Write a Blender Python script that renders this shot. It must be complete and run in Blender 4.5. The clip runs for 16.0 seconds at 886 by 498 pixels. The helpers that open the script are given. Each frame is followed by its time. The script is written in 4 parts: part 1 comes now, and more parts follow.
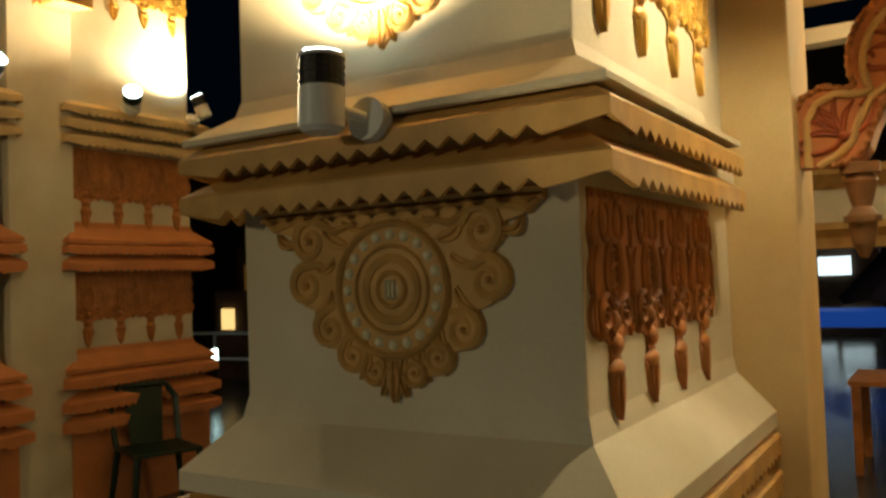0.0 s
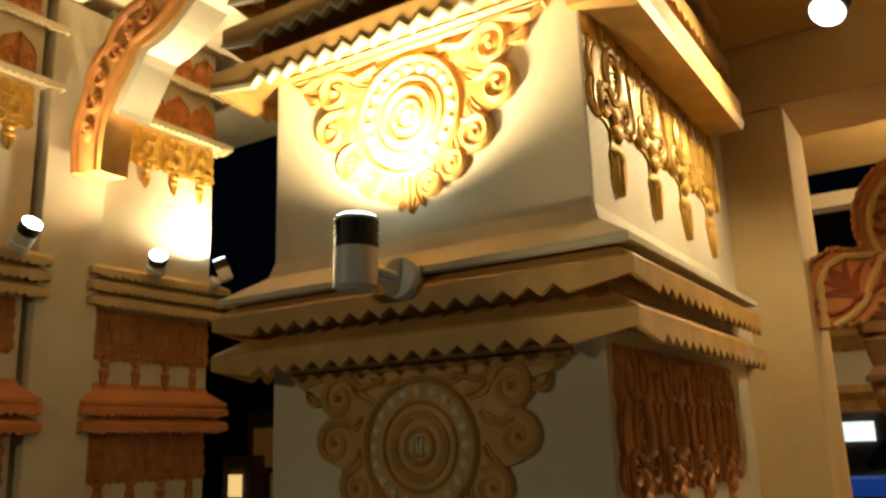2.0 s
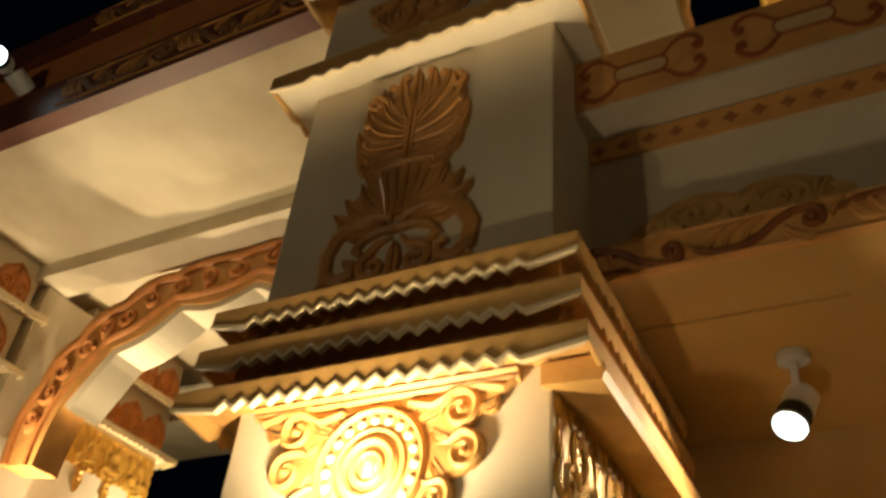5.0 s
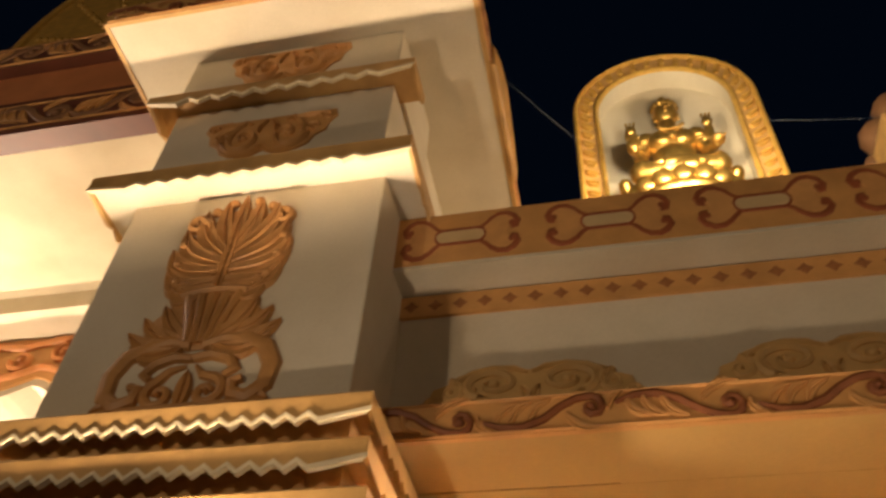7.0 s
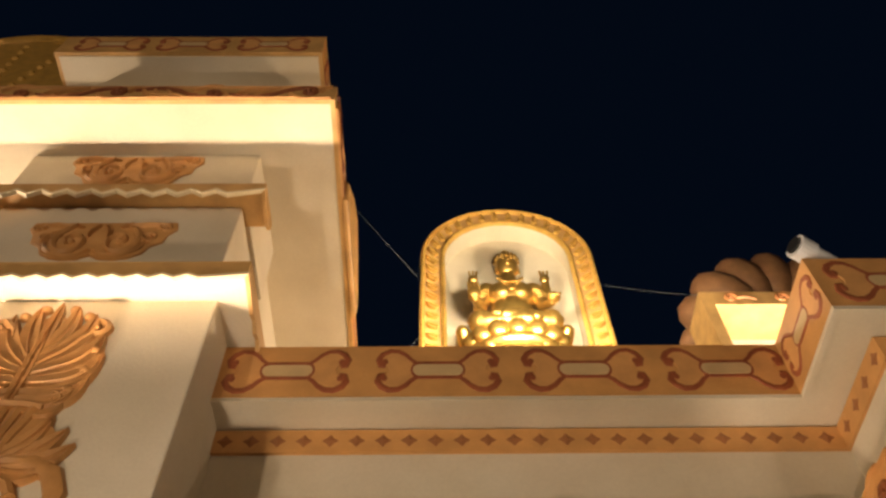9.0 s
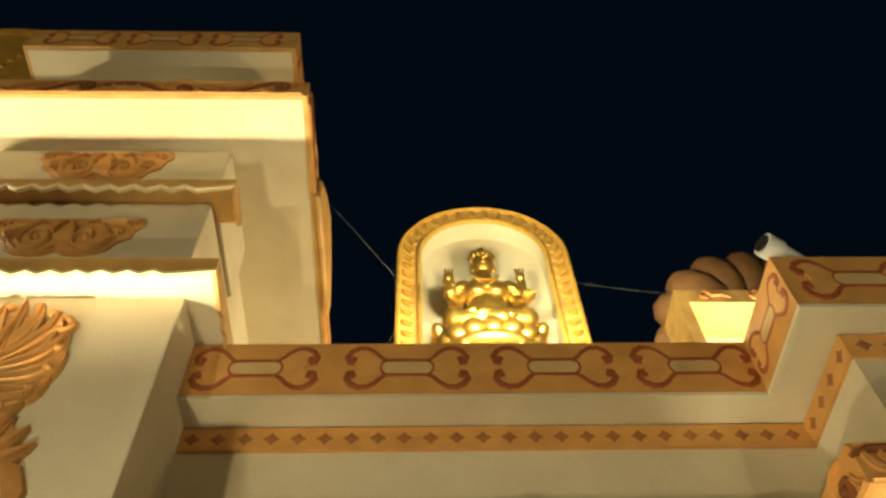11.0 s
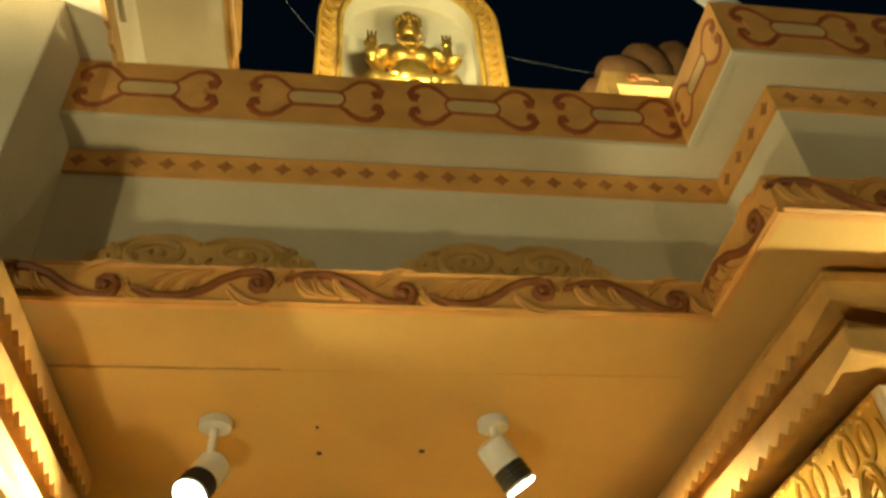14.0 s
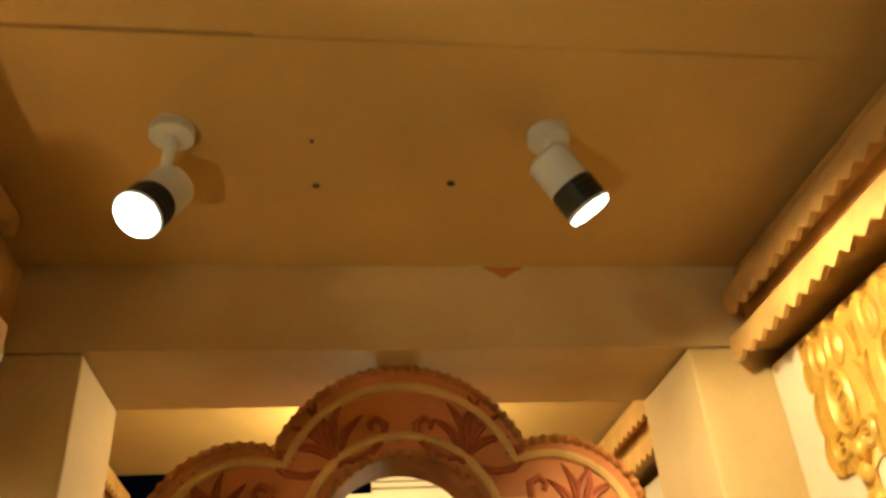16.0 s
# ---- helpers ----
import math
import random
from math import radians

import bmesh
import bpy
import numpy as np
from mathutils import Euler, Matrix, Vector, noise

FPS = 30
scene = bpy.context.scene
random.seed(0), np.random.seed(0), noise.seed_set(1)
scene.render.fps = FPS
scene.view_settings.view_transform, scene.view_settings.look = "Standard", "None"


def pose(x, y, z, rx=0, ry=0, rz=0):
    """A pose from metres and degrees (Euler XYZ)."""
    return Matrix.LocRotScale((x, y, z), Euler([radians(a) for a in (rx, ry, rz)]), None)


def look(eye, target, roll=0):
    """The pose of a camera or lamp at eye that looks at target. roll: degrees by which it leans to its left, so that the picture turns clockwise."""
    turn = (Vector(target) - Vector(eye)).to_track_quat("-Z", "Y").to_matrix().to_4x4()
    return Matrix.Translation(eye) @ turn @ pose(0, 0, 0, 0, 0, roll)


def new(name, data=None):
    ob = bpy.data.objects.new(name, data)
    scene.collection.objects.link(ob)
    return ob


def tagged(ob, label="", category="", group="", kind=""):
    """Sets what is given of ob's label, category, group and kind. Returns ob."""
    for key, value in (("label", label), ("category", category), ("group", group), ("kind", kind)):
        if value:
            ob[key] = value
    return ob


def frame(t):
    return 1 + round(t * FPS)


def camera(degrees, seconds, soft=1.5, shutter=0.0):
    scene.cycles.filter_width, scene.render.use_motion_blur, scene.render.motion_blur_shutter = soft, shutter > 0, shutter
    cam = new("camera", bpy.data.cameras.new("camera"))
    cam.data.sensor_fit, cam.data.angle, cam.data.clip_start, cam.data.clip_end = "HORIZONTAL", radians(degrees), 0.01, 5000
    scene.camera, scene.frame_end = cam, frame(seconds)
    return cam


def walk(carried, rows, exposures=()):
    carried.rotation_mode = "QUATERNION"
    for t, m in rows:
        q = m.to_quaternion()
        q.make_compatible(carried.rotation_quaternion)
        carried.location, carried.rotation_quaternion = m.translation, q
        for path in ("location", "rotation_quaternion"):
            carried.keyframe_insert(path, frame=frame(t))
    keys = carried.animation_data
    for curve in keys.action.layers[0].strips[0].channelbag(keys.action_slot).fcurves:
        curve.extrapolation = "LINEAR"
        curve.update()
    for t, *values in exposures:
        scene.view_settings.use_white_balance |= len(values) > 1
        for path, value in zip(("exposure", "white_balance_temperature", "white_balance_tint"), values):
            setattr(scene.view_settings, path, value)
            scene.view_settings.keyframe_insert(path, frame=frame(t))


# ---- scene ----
cam = camera(56.5, 16.0, 2.6, 0.5)
PATH = [
    (0, (-0.017, 0.185, 1.564), (-1.071, 1.882, 1.638), -2.1),
    (0.5, (-0.028, 0.164, 1.548), (-1.058, 1.869, 1.73), -2.0),
    (1, (-0.025, 0.152, 1.532), (-1.044, 1.85, 1.809), -1.7),
    (1.5, (-0.023, 0.134, 1.533), (-1.042, 1.815, 1.902), -2.0),
    (2, (-0.023, 0.115, 1.544), (-1.059, 1.761, 2.009), -2.0),
    (2.5, (-0.035, 0.088, 1.551), (-1.07, 1.697, 2.133), -1.7),
    (3, (-0.039, 0.085, 1.561), (-1.078, 1.638, 2.276), -0.8),
    (3.5, (-0.038, 0.083, 1.564), (-1.055, 1.594, 2.389), 0.4),
    (4, (-0.031, 0.092, 1.578), (-1.029, 1.558, 2.503), 2.2),
    (4.5, (-0.038, 0.088, 1.587), (-0.953, 1.531, 2.626), 3.8),
    (5, (-0.045, 0.111, 1.592), (-0.846, 1.493, 2.794), 5.9),
    (7.5, (0.038, 0.04, 1.671), (-0.169, 1.342, 3.174), 2.6),
    (8, (0.048, 0.031, 1.688), (-0.008, 1.246, 3.275), 0.3),
    (8.5, (0.05, 0.03, 1.701), (0.058, 1.166, 3.348), -0.8),
    (11, (0.097, 0.037, 1.71), (0.172, 1.176, 3.352), -3.1),
    (11.5, (0.109, 0.046, 1.714), (0.207, 1.22, 3.33), -3.7),
    (12, (0.122, 0.055, 1.714), (0.254, 1.263, 3.302), -4.3),
    (12.5, (0.125, 0.073, 1.708), (0.296, 1.321, 3.261), -4.9),
    (13, (0.124, 0.101, 1.702), (0.342, 1.422, 3.187), -5.2),
    (13.5, (0.13, 0.178, 1.689), (0.386, 1.599, 3.073), -4.8),
    (14, (0.149, 0.304, 1.683), (0.414, 1.785, 3.0), -4.6),
    (14.5, (0.175, 0.469, 1.683), (0.452, 1.997, 2.943), -3.3),
    (15, (0.157, 0.646, 1.69), (0.444, 2.247, 2.853), -2.6),
    (15.5, (0.152, 0.846, 1.693), (0.418, 2.469, 2.83), -2.9),
    (16, (0.172, 1.1, 1.744), (0.436, 2.776, 2.803), -4.4),
]
EXPOSURES = [
    (0.0, -0.45, 6050, -4), (2.5, -0.90, 6320, 1), (4.0, -1.2, 6350, 2), (5.0, -1.32, 6400, 8), (7.5, 0.45, 5800, 22), (8.5, 0.78, 5720, 23),
    (11.0, 0.86, 6050, -6), (13.0, 0.78, 6200, -13), (14.0, 0.42, 6350, -15), (15.0, -0.07, 6680, -11), (16.0, -0.46, 6620, -3),
]
walk(cam, [(t, look(eye, target, roll)) for t, eye, target, roll in PATH], EXPOSURES)

# ---- world and lamps ----
world = bpy.data.worlds.new("night_sky")
scene.world = world
world.use_nodes = True
wn = world.node_tree.nodes
wn["Background"].inputs[0].default_value = (0.0006, 0.0015, 0.0031, 1)
wn["Background"].inputs[1].default_value = 1.0

WARM = (1.0, 0.745, 0.43)


def spot(name, eye, target, watts, cone, blend=0.6, size=0.035, colour=WARM):
    data = bpy.data.lights.new(name, "SPOT")
    data.energy, data.color, data.spot_size, data.spot_blend = watts, colour, radians(cone), blend
    data.shadow_soft_size = size
    ob = new(name, data)
    ob.matrix_world = look(eye, target)
    return ob


def bulb(name, eye, watts, size=0.08, colour=WARM):
    data = bpy.data.lights.new(name, "POINT")
    data.energy, data.color, data.shadow_soft_size = watts, colour, size
    ob = new(name, data)
    ob.location = eye
    return ob


# ---- materials ----
def material(name, colour, rough=0.7, metal=0.0, dark=0.75, scale=6.0, bump=0.15, grain=90.0, warm=None, spec=0.4):
    """A painted or plastered surface: broad stains, a second tone, and a fine grain in the relief."""
    m = bpy.data.materials.new(name)
    m.use_nodes = True
    nt = m.node_tree
    n, l = nt.nodes, nt.links
    b = n["Principled BSDF"]
    tc = n.new("ShaderNodeTexCoord")
    geo = n.new("ShaderNodeNewGeometry")
    big = n.new("ShaderNodeTexNoise")
    big.inputs["Scale"].default_value, big.inputs["Detail"].default_value = scale, 6
    fine = n.new("ShaderNodeTexNoise")
    fine.inputs["Scale"].default_value, fine.inputs["Detail"].default_value = grain, 3
    for t in (big, fine):
        l.new(geo.outputs["Position"], t.inputs["Vector"])
    ramp = n.new("ShaderNodeValToRGB")
    ramp.color_ramp.elements[0].position, ramp.color_ramp.elements[1].position = 0.32, 0.66
    other = warm or tuple(c * dark for c in colour)
    ramp.color_ramp.elements[0].color, ramp.color_ramp.elements[1].color = (*other, 1), (*colour, 1)
    l.new(big.outputs["Fac"], ramp.inputs["Fac"])
    mix = n.new("ShaderNodeMix")
    mix.data_type, mix.blend_type = "RGBA", "MULTIPLY"
    mix.inputs["Factor"].default_value = 0.13
    l.new(ramp.outputs["Color"], mix.inputs["A"])
    l.new(fine.outputs["Fac"], mix.inputs["B"])
    l.new(mix.outputs["Result"], b.inputs["Base Color"])
    b.inputs["Roughness"].default_value, b.inputs["Metallic"].default_value = rough, metal
    b.inputs["Specular IOR Level"].default_value = spec
    bp = n.new("ShaderNodeBump")
    bp.inputs["Strength"].default_value, bp.inputs["Distance"].default_value = bump, 0.004
    l.new(fine.outputs["Fac"], bp.inputs["Height"])
    l.new(bp.outputs["Normal"], b.inputs["Normal"])
    return m


def glow(name, colour, strength):
    m = bpy.data.materials.new(name)
    m.use_nodes = True
    b = m.node_tree.nodes["Principled BSDF"]
    b.inputs["Base Color"].default_value = (*colour, 1)
    b.inputs["Emission Color"].default_value = (*colour, 1)
    b.inputs["Emission Strength"].default_value = strength
    return m


CREAM = material("cream_plaster", (0.73, 0.655, 0.49), 0.75, warm=(0.60, 0.52, 0.36), scale=2.2)
# orange of the warm bounce light is put into the ceiling's base colour
CEILING = material("bounce_tinted_plaster", (0.60, 0.385, 0.125), 0.75, dark=0.82, scale=1.6)
OCHRE = material("ochre_paint", (0.64, 0.375, 0.115), 0.55, dark=0.72, scale=9, bump=0.25)
FASCIA = material("orange_ochre_paint", (0.68, 0.355, 0.105), 0.55, dark=0.74, scale=7, bump=0.25)
TERRA = material("terracotta_paint", (0.56, 0.225, 0.062), 0.5, dark=0.65, scale=12, bump=0.25)
RUST = material("rust_line_paint", (0.35, 0.10, 0.032), 0.6, dark=0.7, scale=14)
MAROON = material("maroon_scroll_paint", (0.27, 0.088, 0.024), 0.55, dark=0.7, scale=14)
UMBER = material("burnt_umber_paint", (0.36, 0.145, 0.045), 0.6, dark=0.75, scale=14)
PINK = material("salmon_plaster", (0.66, 0.245, 0.08), 0.6, dark=0.8, scale=5)
GILT = material("gilded_relief", (0.66, 0.39, 0.07), 0.38, metal=0.12, dark=0.72, scale=16, bump=0.3)
AMBER = material("amber_paint", (0.60, 0.30, 0.085), 0.5, dark=0.68, scale=10, bump=0.2)
# pale tone of hems that catch light from below, put into the paint
HEM = material("lit_hem_tone", (0.82, 0.68, 0.42), 0.5, dark=0.8)
# copy of the cream plaster with the doorway's warm light in its tone
DOORWALL = material("warm_lit_plaster", (0.68, 0.51, 0.26), 0.7, warm=(0.56, 0.38, 0.15), scale=2.0)
LOTUS = material("orange_lotus_paint", (0.70, 0.29, 0.085), 0.5, dark=0.72, scale=11, bump=0.2)
BRICKRED = material("brick_red_relief", (0.42, 0.10, 0.03), 0.55, dark=0.75, scale=12)
TAN = material("tan_paint", (0.64, 0.46, 0.22), 0.6, dark=0.85, scale=8)
WASH = material("orange_wash", (0.70, 0.365, 0.115), 0.6, dark=0.8, scale=11)
PALEOCHRE = material("pale_ochre_relief", (0.80, 0.51, 0.18), 0.55, dark=0.75, scale=9, bump=0.2)
BROWN = material("dark_brown_paint", (0.30, 0.15, 0.06), 0.6, dark=0.6, scale=8)
STAINED = material("stained_ceiling", (0.76, 0.68, 0.49), 0.75, warm=(0.50, 0.41, 0.25), scale=1.1)
GREY = material("grey_cable", (0.30, 0.32, 0.34), 0.5, dark=0.8)
GOLD = material("gold_leaf", (0.64, 0.40, 0.09), 0.34, metal=0.92, dark=0.75, scale=25, bump=0.25)
BEAD = material("pearl_bead", (0.78, 0.72, 0.50), 0.4, dark=0.85)
WHITE = material("white_plastic", (0.72, 0.74, 0.74), 0.4, dark=0.9, bump=0.05)
BLACK = material("black_metal", (0.02, 0.022, 0.022), 0.4, dark=0.7, bump=0.1)
GREEN = material("dark_green_plastic", (0.012, 0.03, 0.018), 0.35, dark=0.8, bump=0.05)
PAVING = material("wet_paving", (0.10, 0.09, 0.085), 0.18, dark=0.55, scale=2.5, bump=0.2)
DARKRED = material("dark_red_paint", (0.16, 0.05, 0.025), 0.5, dark=0.7)
# darkness of unlit far walls, put into the paint colour itself
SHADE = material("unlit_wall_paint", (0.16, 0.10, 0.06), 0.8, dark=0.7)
LENS = glow("lamp_lens", (0.85, 1.0, 0.98), 30.0)


# ---- building helpers ----
def part(name, bm, mat, parent=None, label="", smooth=False, kind=""):
    me = bpy.data.meshes.new(name)
    bmesh.ops.recalc_face_normals(bm, faces=bm.faces)
    bm.to_mesh(me)
    bm.free()
    me.materials.append(mat)
    if smooth:
        me.polygons.foreach_set("use_smooth", [True] * len(me.polygons))
        me.set_sharp_from_angle(angle=radians(38))
    ob = new(name, me)
    ob.parent = parent
    return tagged(ob, label, kind=kind)


def thing(name, label, category, group="", kind="", at=(0, 0, 0)):
    ob = new(name)
    ob.location = at
    ob.empty_display_size = 0.1
    return tagged(ob, label, category, group, kind)


def box(bm, x0, x1, y0, y1, z0, z1):
    v = [bm.verts.new(p) for p in ((x0, y0, z0), (x1, y0, z0), (x1, y1, z0), (x0, y1, z0), (x0, y0, z1), (x1, y0, z1), (x1, y1, z1), (x0, y1, z1))]
    for f in ((0, 3, 2, 1), (4, 5, 6, 7), (0, 1, 5, 4), (1, 2, 6, 5), (2, 3, 7, 6), (3, 0, 4, 7)):
        bm.faces.new([v[i] for i in f])


def boxes(*rows):
    bm = bmesh.new()
    for r in rows:
        box(bm, *r)
    return bm


def bevelled(bm, width=0.008, segments=2):
    bmesh.ops.bevel(bm, geom=bm.edges[:], offset=width, segments=segments, affect="EDGES", profile=0.6)
    return bm


def sweep(bm, path, prof, step=0.0):
    """A profile of (out, z, tooth) carried along a path in plan; out is to the right of the way. Odd points drop by tooth."""
    path = [Vector(p) for p in path]
    ways = [(b - a).normalized() for a, b in zip(path, path[1:])]
    side = [Vector((w.y, -w.x)) for w in ways]
    pts = []
    for i, (a, b) in enumerate(zip(path, path[1:])):
        n = 2 * max(1, round((b - a).length / step / 2)) if step else 1
        lead = side[i] if i == 0 else (side[i - 1] + side[i]) / (1 + side[i - 1].dot(side[i]))
        pts.append((a, lead))
        pts += [(a.lerp(b, k / n), side[i]) for k in range(1, n)]
    pts.append((path[-1], side[-1]))
    rings = []
    for k, (p, o) in enumerate(pts):
        rings.append([bm.verts.new((*(p + o * out), z - (tooth if k % 2 else 0))) for out, z, tooth in prof])
    m = len(prof)
    for a, b in zip(rings, rings[1:]):
        for i in range(m):
            bm.faces.new((a[i], a[(i + 1) % m], b[(i + 1) % m], b[i]))
    bm.faces.new(rings[0])
    bm.faces.new(rings[-1][::-1])
    return bm


def rod(bm, a, b, r0, r1=None, n=20, caps=True):
    a, b = Vector(a), Vector(b)
    q = (b - a).to_track_quat("Z", "Y").to_matrix()
    rings = [[bm.verts.new(p + q @ Vector((r * math.cos(2 * math.pi * i / n), r * math.sin(2 * math.pi * i / n), 0))) for i in range(n)] for p, r in ((a, r0), (b, r0 if r1 is None else r1))]
    for i in range(n):
        bm.faces.new((rings[0][i], rings[0][(i + 1) % n], rings[1][(i + 1) % n], rings[1][i]))
    if caps:
        bm.faces.new(rings[0][::-1])
        bm.faces.new(rings[1])


def tier(path, z, h, out, tooth=0.024, step=0.030, root=-0.02, lip=0.66):
    """One cornice tier: a sloping top, a lip with a saw-toothed hem, and a hollow underside."""
    return sweep(bmesh.new(), path, [(root, z + h, 0), (out * 0.35, z + h, 0), (out - 0.006, z + h * lip + 0.004, 0), (out, z + h * lip - 0.004, 0), (out, z + 0.012, tooth),
                                     (out - 0.014, z + 0.012, tooth), (out - 0.02, z + h * 0.42, 0), (root, z + h * 0.42, 0)], step)


def toothed(name, path, z, h, out, parent, mat=OCHRE, tooth=0.024, step=0.030):
    """A cornice tier with a pale saw-toothed edge below its lip, which paints in the lit underside."""
    t = part(name, tier(path, z, h, out, tooth, step), mat, parent)
    hem = sweep(bmesh.new(), path, [(out + 0.003, z + 0.018, tooth), (out + 0.003, z + 0.005, tooth), (out - 0.016, z + 0.005, tooth), (out - 0.016, z + 0.018, tooth)], step)
    # only the front keeps the painted-in light
    front = min(v.co.y for v in hem.verts)
    bmesh.ops.delete(hem, geom=[f for f in hem.faces if f.calc_center_median().y > front + 0.025], context="FACES")
    part("hem", hem, HEM, t, "saw-toothed hem in a pale tone for light from below")
    return t


# ---- ground and closing walls ----
bm = bmesh.new()
box(bm, -60, 60, -40, 80, -0.3, 0.0)
tagged(part("ground", bm, PAVING), "dark wet stone paving", "ground", kind="structure")

# ---- gate structure ----
PX0, PX1, PY0, PYB = -1.642, -0.675, 1.79, 3.085
RX0 = 1.375
CEIL = 2.94


def wall(name, bm, mat=CREAM, label="cream plastered wall"):
    return tagged(part(name, bm, mat), label, "wall", kind="structure")


# cross wall: jambs and lintel
wall("wall_jamb_west", bevelled(boxes((PX1 - 0.6, -0.45, 3.085, 3.48, 0, 2.68)), 0.01), DOORWALL)
wall("wall_jamb_east", bevelled(boxes((1.15, 1.95, 3.085, 3.48, 0, 2.68)), 0.01), DOORWALL)
wall("wall_lintel", boxes((PX1 - 0.6, 1.95, 3.085, 3.48, 2.683, 3.5)), DOORWALL)
tagged(part("ceiling", boxes((-0.674, 0.020, 1.957, 2.231, CEIL, 3.034), (0.020, 1.168, 1.957, 2.238, CEIL, 3.034), (-0.674, 1.374, 2.243, 3.083, CEIL + 0.002, 3.034), (1.168, 3.4, 1.56, 2.24, CEIL, 3.034), (1.374, 3.4, 2.243, 3.083, CEIL + 0.002, 3.034), (-0.674, 0.02, 2.229, 2.245, CEIL + 0.06, 3.03), (0.02, 3.4, 2.236, 2.245, CEIL + 0.02, 3.03)), CEILING), "plaster passage ceiling, ochre bounce light put into its colour", "ceiling", kind="structure")
# wall over the passage, stepping forward over the east pillar
wall("wall_upper", boxes((-0.70, 1.463, 2.15, 2.5, 3.036, 3.684), (1.463, 3.4, 1.745, 2.5, 3.036, 3.684)))
STEP_P = [(-0.68, 2.0), (1.30, 2.0), (1.30, 1.62), (3.4, 1.62)]


def fascia(name, path, z0, z1, back, mat, label):
    bm = sweep(bmesh.new(), path, [(0, z0, 0), (0, z1, 0), (-back, z1, 0), (-back, z0, 0)])
    return tagged(part(name, bm, mat), label, "fascia", kind="structure")


fascia("trim_parapet", STEP_P, 3.694, 3.945, 0.03, FASCIA, "ochre parapet fascia with painted rust scrolls")
fascia("wall_parapet_slab", [(-0.68, 2.025), (1.325, 2.025), (1.325, 1.645), (3.4, 1.645)], 3.682, 3.94, 0.6, CREAM, "cream parapet slab")
fascia("trim_parapet_lip", STEP_P, 3.676, 3.692, 0.024, CREAM, "cream lip under the parapet fascia")
fascia("trim_diamond_band", [(-0.68, 2.135), (1.45, 2.135), (1.45, 1.73), (3.4, 1.73)], 3.575, 3.672, 0.03, FASCIA, "ochre band of carved diamonds")
fascia("trim_frieze", [(-0.68, 1.942), (1.15, 1.942), (1.15, 1.54), (3.4, 1.54)], 2.932, 3.052, 0.02, FASCIA, "ochre frieze with carved scrolls along the ceiling edge")

# canopy over the tower
wall("wall_tower_core", boxes((-1.9, -0.75, 2.2, 3.0, 3.0, 4.97)))
tagged(part("ceiling_canopy", boxes((-2.02, -0.37, 1.525, 3.6, 4.97, 5.118)), CREAM), "cream canopy soffit over the pillar", "ceiling", kind="structure")
wall("wall_canopy_upper", boxes((-1.66, -0.60, 1.72, 3.6, 5.12, 5.565), (-1.75, -0.49, 1.55, 3.6, 5.567, 5.775)))
fascia("trim_canopy", [(-2.04, 3.6), (-2.04, 1.505), (-0.35, 1.505), (-0.35, 3.6)], 4.966, 5.10, 0.02, OCHRE, "ochre canopy fascia with scrolls")
fascia("trim_canopy_top", [(-1.77, 3.6), (-1.77, 1.53), (-0.47, 1.53), (-0.47, 3.6)], 5.575, 5.785, 0.02, OCHRE, "ochre top fascia with scrolls")

# west bay ceiling, beam and fascia
tagged(part("ceiling_west", boxes((-7.5, -2.04, 2.03, 6.5, 5.0, 5.2), ), STAINED), "pale plaster ceiling of the side bay", "ceiling", kind="structure")
wall("wall_beam_west", boxes((-5.3, -1.9, 3.15, 3.42, 4.87, 4.999)))
fascia("trim_west", [(-9, 2.0), (-2.05, 2.0)], 4.99, 5.305, 0.12, DARKRED, "dark red fascia of the side bay")
wall("wall_west_upper", boxes((-9, -2.05, 2.05, 2.2, 5.2, 5.72)), PINK, "salmon plaster over the side bay fascia")
fascia("trim_west_top", [(-9, 1.98), (-2.05, 1.98)], 5.70, 5.94, 0.12, DARKRED, "dark red top fascia of the side bay")


